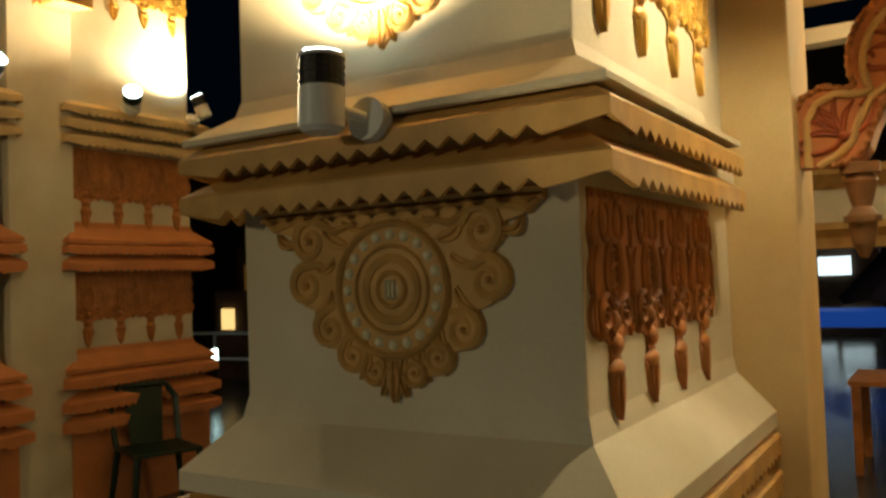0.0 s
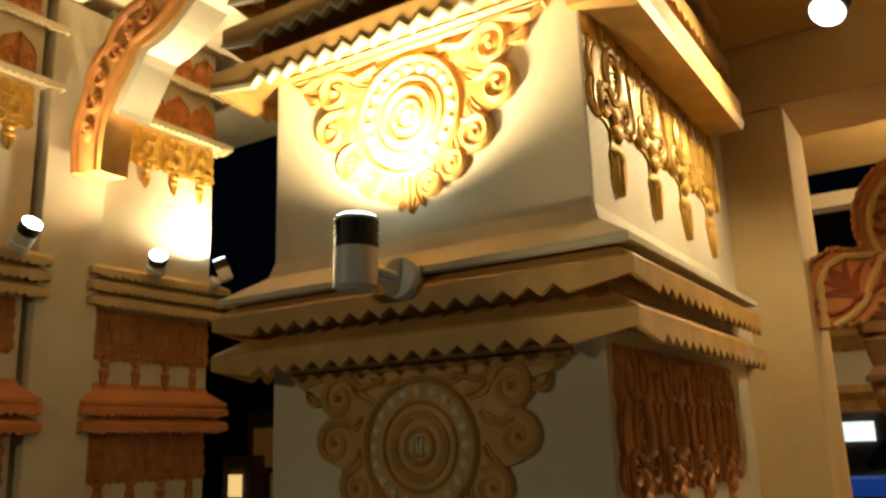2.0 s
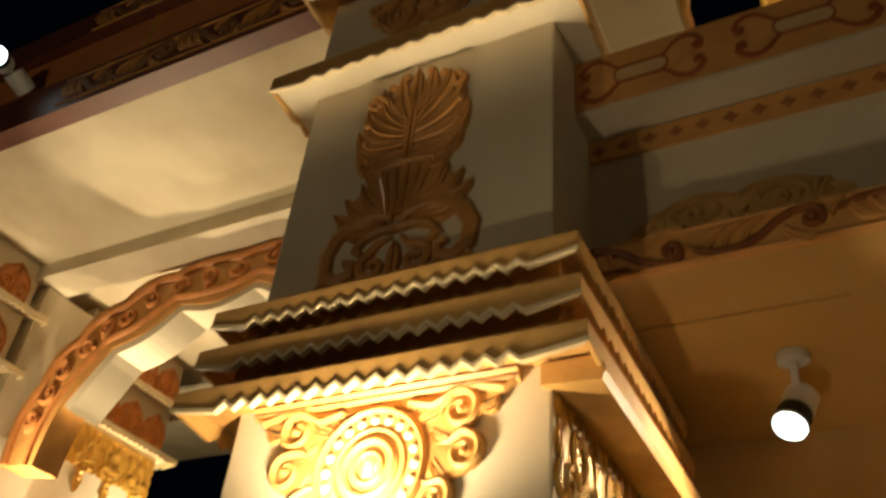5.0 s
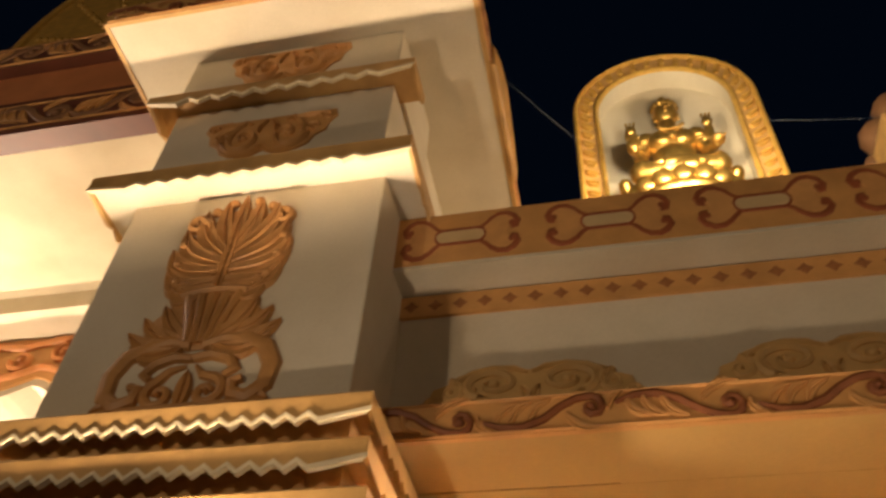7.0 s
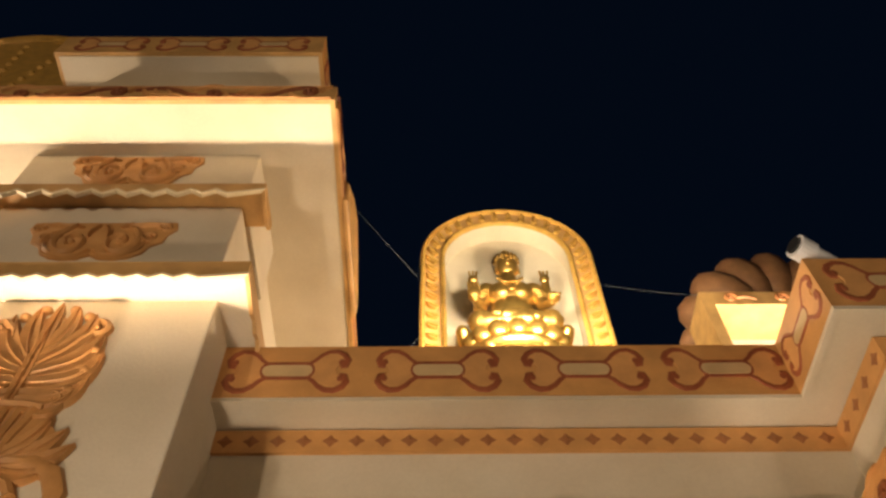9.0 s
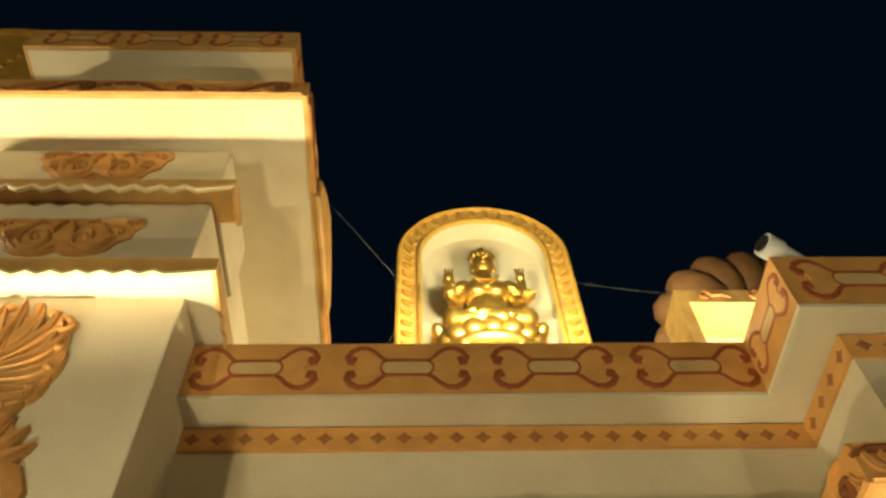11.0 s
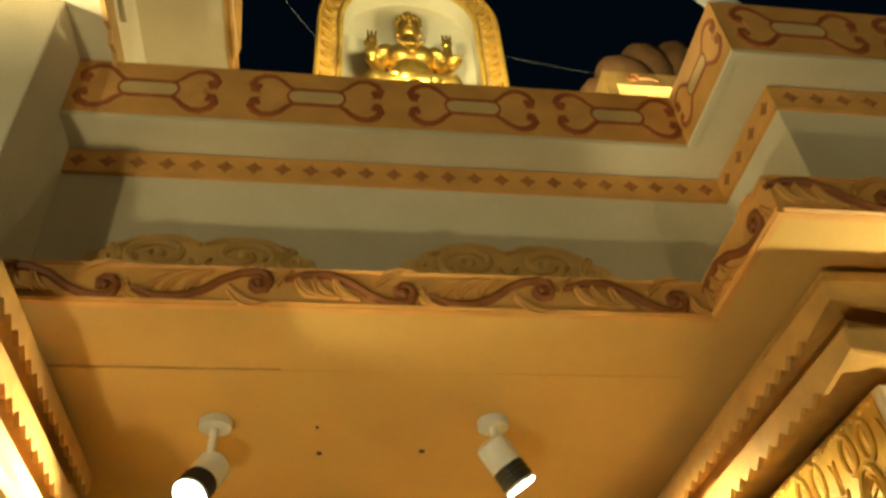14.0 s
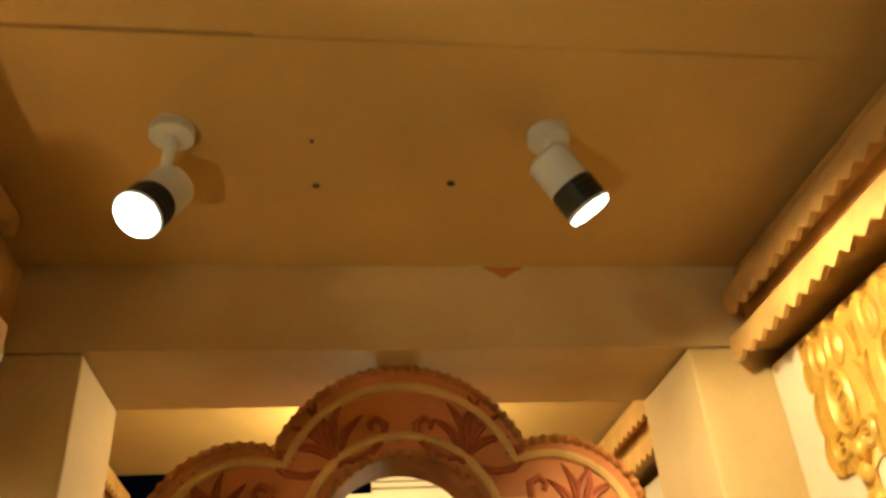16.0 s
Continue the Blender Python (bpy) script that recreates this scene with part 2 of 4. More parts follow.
# ---- pillars ----
def pillar(x0, x1, y0, yb, y1, label, tall, tiers):
    p = thing("temple_pillar", label, "pillar", "gate pillars")
    ring = [(x0, yb), (x0, y0), (x1, y0), (x1, yb)]
    part("shaft", bevelled(boxes((x0, x1, y0, yb, 1.18, 1.80))), CREAM, p)
    part("shaft", bevelled(boxes((x0, x1, y0, yb, 1.96, 2.62))), CREAM, p)
    part("plinth", bevelled(boxes((x0 - 0.10, x1 + 0.10, y0 - 0.10, yb, 0, 0.62))), CREAM, p)
    part("flare", sweep(bmesh.new(), ring, [(-0.05, 1.30, 0), (0.0, 1.27, 0), (0.012, 1.215, 0), (0.13, 1.09, 0), (0.13, 1.04, 0), (-0.05, 1.04, 0)]), CREAM, p)
    for z in (0.95, 0.83, 0.71):
        part("base_tier", tier(ring, z, 0.10, 0.14), OCHRE, p)
    part("base", boxes((x0 - 0.06, x1 + 0.06, y0 - 0.06, yb, 0.6, 1.06)), CREAM, p)
    part("flare", sweep(bmesh.new(), [(x0, y1), (x0, y0), (x1, y0), (x1, y1)], [(-0.05, 2.10, 0), (0.0, 2.06, 0), (0.012, 2.02, 0), (0.11, 1.955, 0), (0.11, 1.94, 0), (-0.05, 1.94, 0)]), CREAM, p)
    short = [(x0, y1), (x0, y0), (x1, y0), (x1, y1)]
    part("cornice_tier", tier(short, 1.857, 0.100, 0.118, lip=0.5), OCHRE, p)
    part("cornice_tier", tier(short, 1.750, 0.102, 0.118, lip=0.52), OCHRE, p)
    part("cornice_core", boxes((x0 - 0.03, x1 + 0.03, y0 - 0.03, yb, 1.79, 1.955)), CREAM, p)
    for z, o in tiers:
        if tall:
            toothed("capital_tier", short, z, 0.10, o, p)
        else:
            part("capital_tier", tier(short, z, 0.10, o), OCHRE, p)
    z, o = tiers[0]
    if tall:
        band = [(-0.02, z + 0.03, 0), (o - 0.002, z + 0.03, 0), (o + 0.006, z - 0.012, 0), (o - 0.004, z - 0.036, 0), (-0.02, z - 0.028, 0)]
        part("cornice_soffit", sweep(bmesh.new(), [(x1, y0 - 0.03), (x1, y1)], band), OCHRE, p, "ochre slab under the cornice hem")
    part("capital_core", boxes((x0 - 0.03, x1 + 0.03, y0 - 0.03, yb, tiers[0][0] + 0.05, 2.925)), OCHRE, p)
    if tall:
        part("shaft", bevelled(boxes((x0 - 0.01, x1, y0, 2.3, 2.90, 4.0))), CREAM, p)
        ring2 = [(x0 - 0.03, 2.3), (x0 - 0.03, y0), (x1, y0), (x1, 2.3)]
        toothed("upper_cornice", ring2, 3.93, 0.13, 0.12, p, OCHRE, 0.02, 0.04)
        part("shaft", bevelled(boxes((x0 - 0.03, x1 - 0.03, y0, 2.3, 4.06, 4.56))), CREAM, p)
        part("cornice_soffit", sweep(bmesh.new(), ring2, [(-0.02, 3.99, 0), (0.11, 3.99, 0), (0.11, 3.948, 0), (-0.02, 3.948, 0)]), CREAM, p, "pale cornice underside")
        ring2 = [(x0 - 0.03, y0 + 0.10), (x0 - 0.03, y0), (x1 - 0.02, y0), (x1 - 0.02, y0 + 0.10)]
        toothed("upper_cornice", ring2, 4.53, 0.09, 0.095, p, OCHRE, 0.032, 0.05)
        part("shaft", bevelled(boxes((x0 - 0.05, x1 - 0.02, y0 - 0.02, 2.3, 4.6, 4.968))), CREAM, p)
    return p


WEST = pillar(PX0, PX1, PY0, PYB, 2.83, "cream temple pillar with ochre cornices and carved medallions", True, ((2.565, 0.135), (2.712, 0.115), (2.855, 0.105)))
EAST = pillar(RX0, RX0 + 0.98, PY0 - 0.03, PYB, 3.05, "cream temple pillar under the porch slab with gilded panel", False, ((2.62, 0.12), (2.765, 0.105)))

pillar(PX0, PX1 - 0.13, 3.49, 4.9, 4.85, "cream temple pillar of the inner passage", False, ((2.62, 0.12), (2.765, 0.105)))
pillar(RX0 + 0.02, RX0 + 0.98, 3.49, 4.9, 4.85, "cream temple pillar of the inner passage", False, ((2.62, 0.12), (2.765, 0.105)))
tagged(part("ceiling_inner", boxes((-1.7, 2.4, 3.482, 4.95, 2.95, 3.05)), CEILING), "plaster ceiling of the inner passage, ochre bounce light in its colour", "ceiling", kind="structure")

wall("wall_inner_beam", boxes((-0.80, 1.39, 4.96, 5.1, 2.755, 2.835)), CREAM, "cream beam at the end of the inner passage")
louvre = thing("louvred_vent", "cream louvred vent over the inner beam", "vent")
for k in range(4):
    part("slat", boxes((0.36, 1.2, 5.0 + 0.012 * k, 5.05 + 0.012 * k, 2.840 + 0.036 * k, 2.862 + 0.036 * k)), CREAM, louvre)
for x in (0.36, 0.62, 0.90, 1.18):
    part("stile", boxes((x, x + 0.02, 5.052, 5.10, 2.836, 2.99)), CREAM, louvre)

# ---- side bay ----
WX = -5.3


def side_pillar(y0, y1):
    p = thing("side_pillar", "cream side pillar with terracotta fringe panels and lamp-lit cornice", "pillar", "side pillars")
    ring = [(WX - 0.9, y0), (WX, y0), (WX, y1), (WX - 0.9, y1)]
    part("shaft", bevelled(boxes((WX - 0.9, WX, y0, y1, 0.0, 4.999))), CREAM, p)
    for z, h, o in ((0.60, 0.13, 0.15), (0.74, 0.13, 0.15), (0.90, 0.13, 0.14), (1.715, 0.118, 0.13), (1.835, 0.10, 0.13), (2.605, 0.105, 0.12), (2.715, 0.105, 0.125), (2.825, 0.10, 0.125)):
        part("cornice_tier", tier(ring, z, h, o, lip=0.55), TAN if z > 2.5 else PINK, p)
    for z in (1.03, 1.93):
        part("flare", sweep(bmesh.new(), ring, [(-0.05, z + 0.16, 0), (0.0, z + 0.14, 0), (0.012, z + 0.10, 0), (0.12, z + 0.01, 0), (0.12, z - 0.02, 0), (-0.05, z - 0.02, 0)]), PINK, p, "sloping salmon skirt")
    part("base", boxes((WX - 0.9, WX + 0.08, y0 - 0.08, y1 + 0.08, 0.0, 0.64)), PINK, p, "salmon base")
    for z in (4.105, 4.545):
        part("shelf", tier(ring, z, 0.08, 0.12), HEM, p, "pale toothed shelf")
    return p


side_pillar(3.75, 4.80)
side_pillar(1.9, 3.2)
wall("wall_column_west", bevelled(boxes((WX - 0.4, WX + 0.06, 3.25, 3.72, 0, 4.86))))

# ---- carved ornament ----
from mathutils.geometry import tessellate_polygon


def face_front(x, y, z):
    return Matrix(((1, 0, 0, x), (0, 0, -1, y), (0, 1, 0, z), (0, 0, 0, 1)))


def face_east(x, y, z):
    return Matrix(((0, 0, 1, x), (1, 0, 0, y), (0, 1, 0, z), (0, 0, 0, 1)))


def face_west(x, y, z):
    return Matrix(((0, 0, -1, x), (-1, 0, 0, y), (0, 1, 0, z), (0, 0, 0, 1)))


def rib(bm, m, pts, r, h, closed=False):
    """A rounded moulding along points of a panel; r and h may be lists."""
    n = len(pts)
    r = r if isinstance(r, list) else [r] * n
    h = h if isinstance(h, list) else [h] * n
    rings = []
    for i, (u, v) in enumerate(pts):
        a = pts[(i - 1) % n if closed else max(i - 1, 0)]
        b = pts[(i + 1) % n if closed else min(i + 1, n - 1)]
        t = Vector((b[0] - a[0], b[1] - a[1]))
        t = t.normalized() if t.length > 1e-9 else Vector((1, 0))
        s = Vector((-t.y, t.x))
        rings.append([bm.verts.new(m @ Vector((u + s.x * k * r[i], v + s.y * k * r[i], w * h[i]))) for k, w in ((-1, -0.15), (-0.72, 0.68), (0, 1), (0.72, 0.68), (1, -0.15))])
    pairs = list(zip(rings, rings[1:])) + ([(rings[-1], rings[0])] if closed else [])
    for a, b in pairs:
        for i in range(4):
            bm.faces.new((a[i], a[i + 1], b[i + 1], b[i]))
    if not closed:
        bm.faces.new(rings[0])
        bm.faces.new(rings[-1][::-1])


def arc(u, v, r, a0, a1, n=12, ry=None):
    return [(u + r * math.cos(radians(a0 + (a1 - a0) * i / n)), v + (ry or r) * math.sin(radians(a0 + (a1 - a0) * i / n))) for i in range(n + 1)]


def ringlet(bm, m, u, v, r, w, h, ry=None, n=28):
    rib(bm, m, arc(u, v, r, 0, 360, n, ry)[:-1], w, h, True)


def dome(bm, m, u, v, r, h, ry=None, n=10):
    ry = ry or r
    top = bm.verts.new(m @ Vector((u, v, h)))
    old = None
    for k, (s, w) in enumerate(((0.55, 0.85), (0.9, 0.45), (1.0, -0.1))):
        now = [bm.verts.new(m @ Vector((u + r * s * math.cos(2 * math.pi * i / n), v + ry * s * math.sin(2 * math.pi * i / n), h * w))) for i in range(n)]
        for i in range(n):
            j = (i + 1) % n
            bm.faces.new((top, now[i], now[j]) if old is None else (old[i], now[i], now[j], old[j]))
        old = now


def curl(bm, m, u, v, r, a0, turns, w, h, tail=None):
    """A volute that winds inwards, with an eye; turns < 0 winds clockwise. tail: a point from which it springs."""
    n = max(10, int(abs(turns) * 14))
    pts = [(u + r * (1 - 0.78 * i / n) * math.cos(radians(a0) + 2 * math.pi * turns * i / n), v + r * (1 - 0.78 * i / n) * math.sin(radians(a0) + 2 * math.pi * turns * i / n)) for i in range(n + 1)]
    ws = [w * (1 - 0.45 * i / n) for i in range(n + 1)]
    if tail:
        p = pts[0]
        mid = ((tail[0] + p[0]) / 2 + (p[1] - tail[1]) * 0.15, (tail[1] + p[1]) / 2 - (p[0] - tail[0]) * 0.15)
        pts, ws = [tail, mid] + pts, [w * 0.4, w * 0.8] + ws
    rib(bm, m, pts, ws, [h * x / w for x in ws])
    dome(bm, m, u, v, r * 0.2, h * 1.1)


def leaf(bm, m, base, tip, width, h, bend=0.0, n=7):
    """A pointed leaf with a raised midrib."""
    b, t = Vector(base), Vector(tip)
    d = t - b
    s = Vector((-d.y, d.x)).normalized()
    rows = []
    for i in range(n + 1):
        k = i / n
        c = b + d * k + s * bend * d.length * math.sin(math.pi * k) + s * bend * d.length * 0.6 * k * k
        half = width * (math.sin(math.pi * min(1, 0.18 + 0.82 * k)) ** 0.8) * (0.5 if i < n else 0.02)
        rows.append([bm.verts.new(m @ Vector((c.x + s.x * half * q, c.y + s.y * half * q, h * w))) for q, w in ((-1, -0.15), (-0.75, 0.75), (-0.12, 0.5), (0.0, 0.85), (0.12, 0.5), (0.75, 0.75), (1, -0.15))])
    for a, c in zip(rows, rows[1:]):
        for i in range(6):
            bm.faces.new((a[i], a[i + 1], c[i + 1], c[i]))
    bm.faces.new(rows[0])
    bm.faces.new(rows[-1][::-1])


def plate(bm, m, pts, h, back=-0.01, shrink=0.96):
    """A flat backing cut to an outline, with a chamfered rim."""
    cu, cv = sum(p[0] for p in pts) / len(pts), sum(p[1] for p in pts) / len(pts)
    lo = [bm.verts.new(m @ Vector((u, v, back))) for u, v in pts]
    mi = [bm.verts.new(m @ Vector((u, v, h * 0.6))) for u, v in pts]
    hi = [bm.verts.new(m @ Vector((cu + (u - cu) * shrink, cv + (v - cv) * shrink, h))) for u, v in pts]
    n = len(pts)
    for a, b in ((lo, mi), (mi, hi)):
        for i in range(n):
            bm.faces.new((a[i], a[(i + 1) % n], b[(i + 1) % n], b[i]))
    for t in tessellate_polygon([[Vector((*p, 0)) for p in pts]]):
        bm.faces.new([hi[k] for k in t])


def medallion(m, parent, mat=OCHRE, eye=BEAD):
    """A hanging medallion below a bar: pearled rings, volutes stepping in to a leafy tip, and winged ends."""
    bm = bmesh.new()
    m = m @ Matrix.Diagonal((1, 1, 0.8, 1))
    lobes = ((0.248, 0.132, 0.056), (0.262, 0.020, 0.052), (0.192, -0.090, 0.047), (0.122, -0.155, 0.040), (0.055, -0.190, 0.034))
    half = [(0.40, 0.200), (0.365, 0.165), (0.310, 0.150), (0.306, 0.110), (0.272, 0.078), (0.312, 0.040), (0.312, -0.002), (0.268, -0.035), (0.232, -0.046), (0.242, -0.090), (0.205, -0.136), (0.164, -0.142),
            (0.160, -0.178), (0.118, -0.196), (0.088, -0.200), (0.070, -0.226), (0.032, -0.226), (0.0, -0.258)]
    plate(bm, m, half + [(-u, v) for u, v in half[-2::-1]], 0.014, shrink=0.975)
    for r, w, h in ((0.158, 0.011, 0.032), (0.104, 0.007, 0.024), (0.074, 0.014, 0.030), (0.040, 0.009, 0.026)):
        ringlet(bm, m, 0, 0.005, r, w, h, n=36)
    for s in (1, -1):
        for i, (u, v, r) in enumerate(lobes):
            a = math.degrees(math.atan2(v, u)) + 95
            curl(bm, m, s * u, v, r, a if s > 0 else 180 - a, -1.45 * s, r * 0.30, 0.036 - 0.002 * i, (s * u * 0.70, v * 0.70 + 0.045 - 0.008 * i))
            leaf(bm, m, (s * u * 0.68, v * 0.68 - 0.01), (s * u * 0.92, v * 0.95 - 0.06), 0.034, 0.026, -0.2 * s)
        rib(bm, m, [(s * 0.10, 0.168), (s * 0.17, 0.152), (s * 0.235, 0.185), (s * 0.31, 0.186), (s * 0.365, 0.172), (s * 0.392, 0.190)], [0.008, 0.013, 0.012, 0.016, 0.015, 0.006], 0.034)
        leaf(bm, m, (s * 0.295, 0.125), (s * 0.345, 0.165), 0.034, 0.030, -0.3 * s)
        leaf(bm, m, (s * 0.135, 0.115), (s * 0.195, 0.178), 0.045, 0.028, -0.2 * s)
        leaf(bm, m, (s * 0.05, 0.165), (s * 0.14, 0.188), 0.030, 0.026, -0.2 * s)
        leaf(bm, m, (s * 0.008, -0.18), (s * 0.036, -0.248), 0.03, 0.028)
    leaf(bm, m, (0, -0.165), (0, -0.262), 0.045, 0.032)
    ob = part("medallion", bm, mat, parent, "carved ochre medallion with volutes", True)
    bar = bmesh.new()
    for v, r, h in ((0.213, 0.011, 0.045), (0.195, 0.009, 0.032)):
        rib(bar, m, [(-0.405 + 0.081 * i, v) for i in range(11)], r, h)
    part("bar", bar, mat, ob)
    pearl = bmesh.new()
    dome(pearl, Matrix.Identity(4), 0, 0, 0.0165, 0.028, n=8)
    first = part("pearl", pearl, eye, ob, "pale pearl bead", True)
    for i in range(20):
        a = 2 * math.pi * i / 20
        bead = first if i == 0 else tagged(new("pearl", first.data), "pale pearl bead")
        bead.parent = ob
        bead.matrix_world = m @ Matrix.Translation((0.131 * math.cos(a), 0.005 + 0.131 * math.sin(a), 0))
    grid = bmesh.new()
    dome(grid, m, 0, 0.005, 0.032, 0.02)
    for k in (-0.012, 0, 0.012):
        rib(grid, m, [(k, -0.019), (k, 0.029)], 0.004, 0.028)
    part("boss", grid, eye, ob)
    return ob


def fringe(m, width, height, parent, mat, columns):
    """A panel of hanging pendants: paired small ovals, a tall hatched oval, volutes, side points and a long drop for each column."""
    bm = bmesh.new()
    m = m @ Matrix.Diagonal((1, 1, 0.48, 1))
    p, k = width / columns, height
    rnd = random.Random(7)
    pts = [(width / 2, 0), (-width / 2, 0)]
    for c in range(columns):
        u = -width / 2 + p * (c + 0.5)
        side = [(0.49, 0.54), (0.40, 0.645), (0.24, 0.65), (0.13, 0.68), (0.11, 0.74), (0.17, 0.81), (0.10, 0.90)]
        pts += [(u - p * a, -k * b) for a, b in side] + [(u, -k * 0.995)] + [(u + p * a, -k * b) for a, b in side[:0:-1]]
    pts.append((width / 2, -k * 0.54))
    plate(bm, m, pts, 0.012, shrink=0.992)
    for c in range(columns * 6):
        dome(bm, m, -width / 2 + p * (c + 0.5) / 6, -k * 0.022, p * 0.055, 0.022, n=7)
    for c in range(columns + 1):
        u = -width / 2 + p * c
        for s in (1, -1):
            if abs(u + s * 0.1) < width / 2:
                leaf(bm, m, (u + s * p * 0.03, -k * 0.46), (u + s * p * 0.17, -k * 0.25), p * 0.15, 0.026, 0.15 * s)
                leaf(bm, m, (u + s * p * 0.02, -k * 0.25), (u + s * p * 0.08, -k * 0.10), p * 0.12, 0.024, 0.1 * s)
                leaf(bm, m, (u + s * p * 0.04, -k * 0.46), (u + s * p * 0.12, -k * 0.64), p * 0.16, 0.028, -0.2 * s)
    for c in range(columns):
        u = -width / 2 + p * (c + 0.5)
        jit = rnd.uniform(-0.012, 0.012) * k
        ringlet(bm, m, u, -k * 0.365, p * 0.19, p * 0.045, 0.036, k * 0.145, 22)
        ringlet(bm, m, u, -k * 0.365, p * 0.115, p * 0.028, 0.030, k * 0.10, 18)
        for q in (-0.07, -0.025, 0.02, 0.065):
            rib(bm, m, [(u - p * 0.07, -k * (0.38 + q)), (u + p * 0.07, -k * (0.35 + q))], p * 0.014, 0.024)
        for s in (1, -1):
            ringlet(bm, m, u + s * p * 0.17, -k * 0.135, p * 0.11, p * 0.035, 0.030, k * 0.088, 16)
            dome(bm, m, u + s * p * 0.17, -k * 0.135, p * 0.045, 0.022, k * 0.05, 8)
            curl(bm, m, u + s * p * 0.23, -k * 0.545, p * 0.155, 70 if s > 0 else 110, -1.4 * s, p * 0.05, 0.038, (u + s * p * 0.03, -k * 0.48))
            leaf(bm, m, (u + s * p * 0.36, -k * 0.48), (u + s * p * 0.40, -k * 0.655), p * 0.13, 0.032, -0.1 * s)
            leaf(bm, m, (u + s * p * 0.16, -k * 0.60), (u + s * p * 0.06, -k * 0.71), p * 0.12, 0.034, -0.15 * s)
        dome(bm, m, u, -k * 0.58, p * 0.10, 0.040, k * 0.05)
        dome(bm, m, u, -k * 0.68, p * 0.13, 0.048, k * 0.055)
        dome(bm, m, u, -k * 0.79, p * 0.165, 0.046, k * 0.05)
        leaf(bm, m, (u, -k * 0.77), (u + rnd.uniform(-1, 1) * 0.004, -k * 1.01 + jit), p * 0.27, 0.046)
    return part("fringe_panel", bm, mat, parent, "carved panel of hanging pendants", True)


def plume(m, parent, mat):
    """A tall acanthus plume: open volutes at the foot, a fluted waist with side leaves, and curled fronds on top."""
    bm = bmesh.new()
    m = m @ Matrix.Diagonal((1, 1, 0.68, 1))
    for s in (1, -1):
        rib(bm, m, [(s * u, v) for u, v in ((0.02, 0.225), (0.09, 0.245), (0.16, 0.235), (0.225, 0.20), (0.258, 0.13), (0.25, 0.055), (0.205, 0.018), (0.155, 0.035), (0.148, 0.075), (0.178, 0.085))],
            [0.02, 0.024, 0.03, 0.034, 0.034, 0.032, 0.030, 0.026, 0.022, 0.016], 0.034)
        curl(bm, m, s * 0.075, 0.048, 0.052, 70 if s > 0 else 110, -1.2 * s, 0.020, 0.032, (s * 0.015, 0.15))
        rib(bm, m, [(s * u, v) for u, v in ((0.0, 0.175), (0.06, 0.185), (0.12, 0.165), (0.145, 0.125), (0.115, 0.10))], [0.016, 0.02, 0.022, 0.02, 0.014], 0.034)
        leaf(bm, m, (s * 0.20, 0.03), (s * 0.275, 0.0), 0.06, 0.030)
        for tip, w, bend in (((0.225, 0.262), 0.085, 0.22), ((0.245, 0.322), 0.09, 0.20), ((0.205, 0.372), 0.085, 0.16), ((0.15, 0.412), 0.07, 0.10)):
            leaf(bm, m, (s * 0.045, 0.20 + 0.10 * tip[1]), (s * tip[0], tip[1]), w, 0.034, -bend * s, 9)
        curl(bm, m, s * 0.125, 0.468, 0.032, 90, -1.1 * s, 0.013, 0.030, (s * 0.06, 0.44))
        for b, tip, w, bend in ((0.46, (0.165, 0.525), 0.11, 0.30), (0.49, (0.185, 0.61), 0.12, 0.30), (0.54, (0.19, 0.70), 0.12, 0.28), (0.62, (0.11, 0.87), 0.10, 0.16), (0.66, (0.05, 0.905), 0.08, 0.08)):
            leaf(bm, m, (s * 0.018, b), (s * tip[0], tip[1]), w, 0.036, -bend * s, 10)
            dome(bm, m, s * tip[0] * 0.97, tip[1] - 0.012, 0.021, 0.034, n=8)
        curl(bm, m, s * 0.158, 0.790, 0.036, 100 if s > 0 else 80, -1.0 * s, 0.020, 0.042, (s * 0.10, 0.73))
        leaf(bm, m, (s * 0.02, 0.58), (s * 0.165, 0.785), 0.11, 0.036, -0.22 * s, 9)
    leaf(bm, m, (0, 0.46), (0, 0.80), 0.05, 0.040, n=10)
    leaf(bm, m, (0, 0.70), (0, 0.925), 0.06, 0.036)
    leaf(bm, m, (0, 0.0), (0, 0.13), 0.06, 0.030)
    for q in (-0.075, -0.038, 0.0, 0.038, 0.075):
        rib(bm, m, [(q * 0.55, 0.23), (q * 0.8, 0.33), (q * 1.2, 0.435)], [0.014, 0.017, 0.021], 0.036)
    rib(bm, m, [(-0.115, 0.438), (-0.06, 0.452), (0.0, 0.456), (0.06, 0.452), (0.115, 0.438)], 0.018, 0.038)
    rib(bm, m, [(-0.20, -0.002), (0.20, -0.002)], 0.016, 0.028)
    half = [(0.05, 0.21), (0.14, 0.24), (0.19, 0.28), (0.19, 0.34), (0.125, 0.41), (0.12, 0.47), (0.11, 0.54), (0.12, 0.66), (0.105, 0.76), (0.06, 0.84), (0.0, 0.87)]
    plate(bm, m, half + [(-u, v) for u, v in half[-2::-1]], 0.014)
    return part("plume", bm, mat, parent, "carved amber acanthus plume", True)


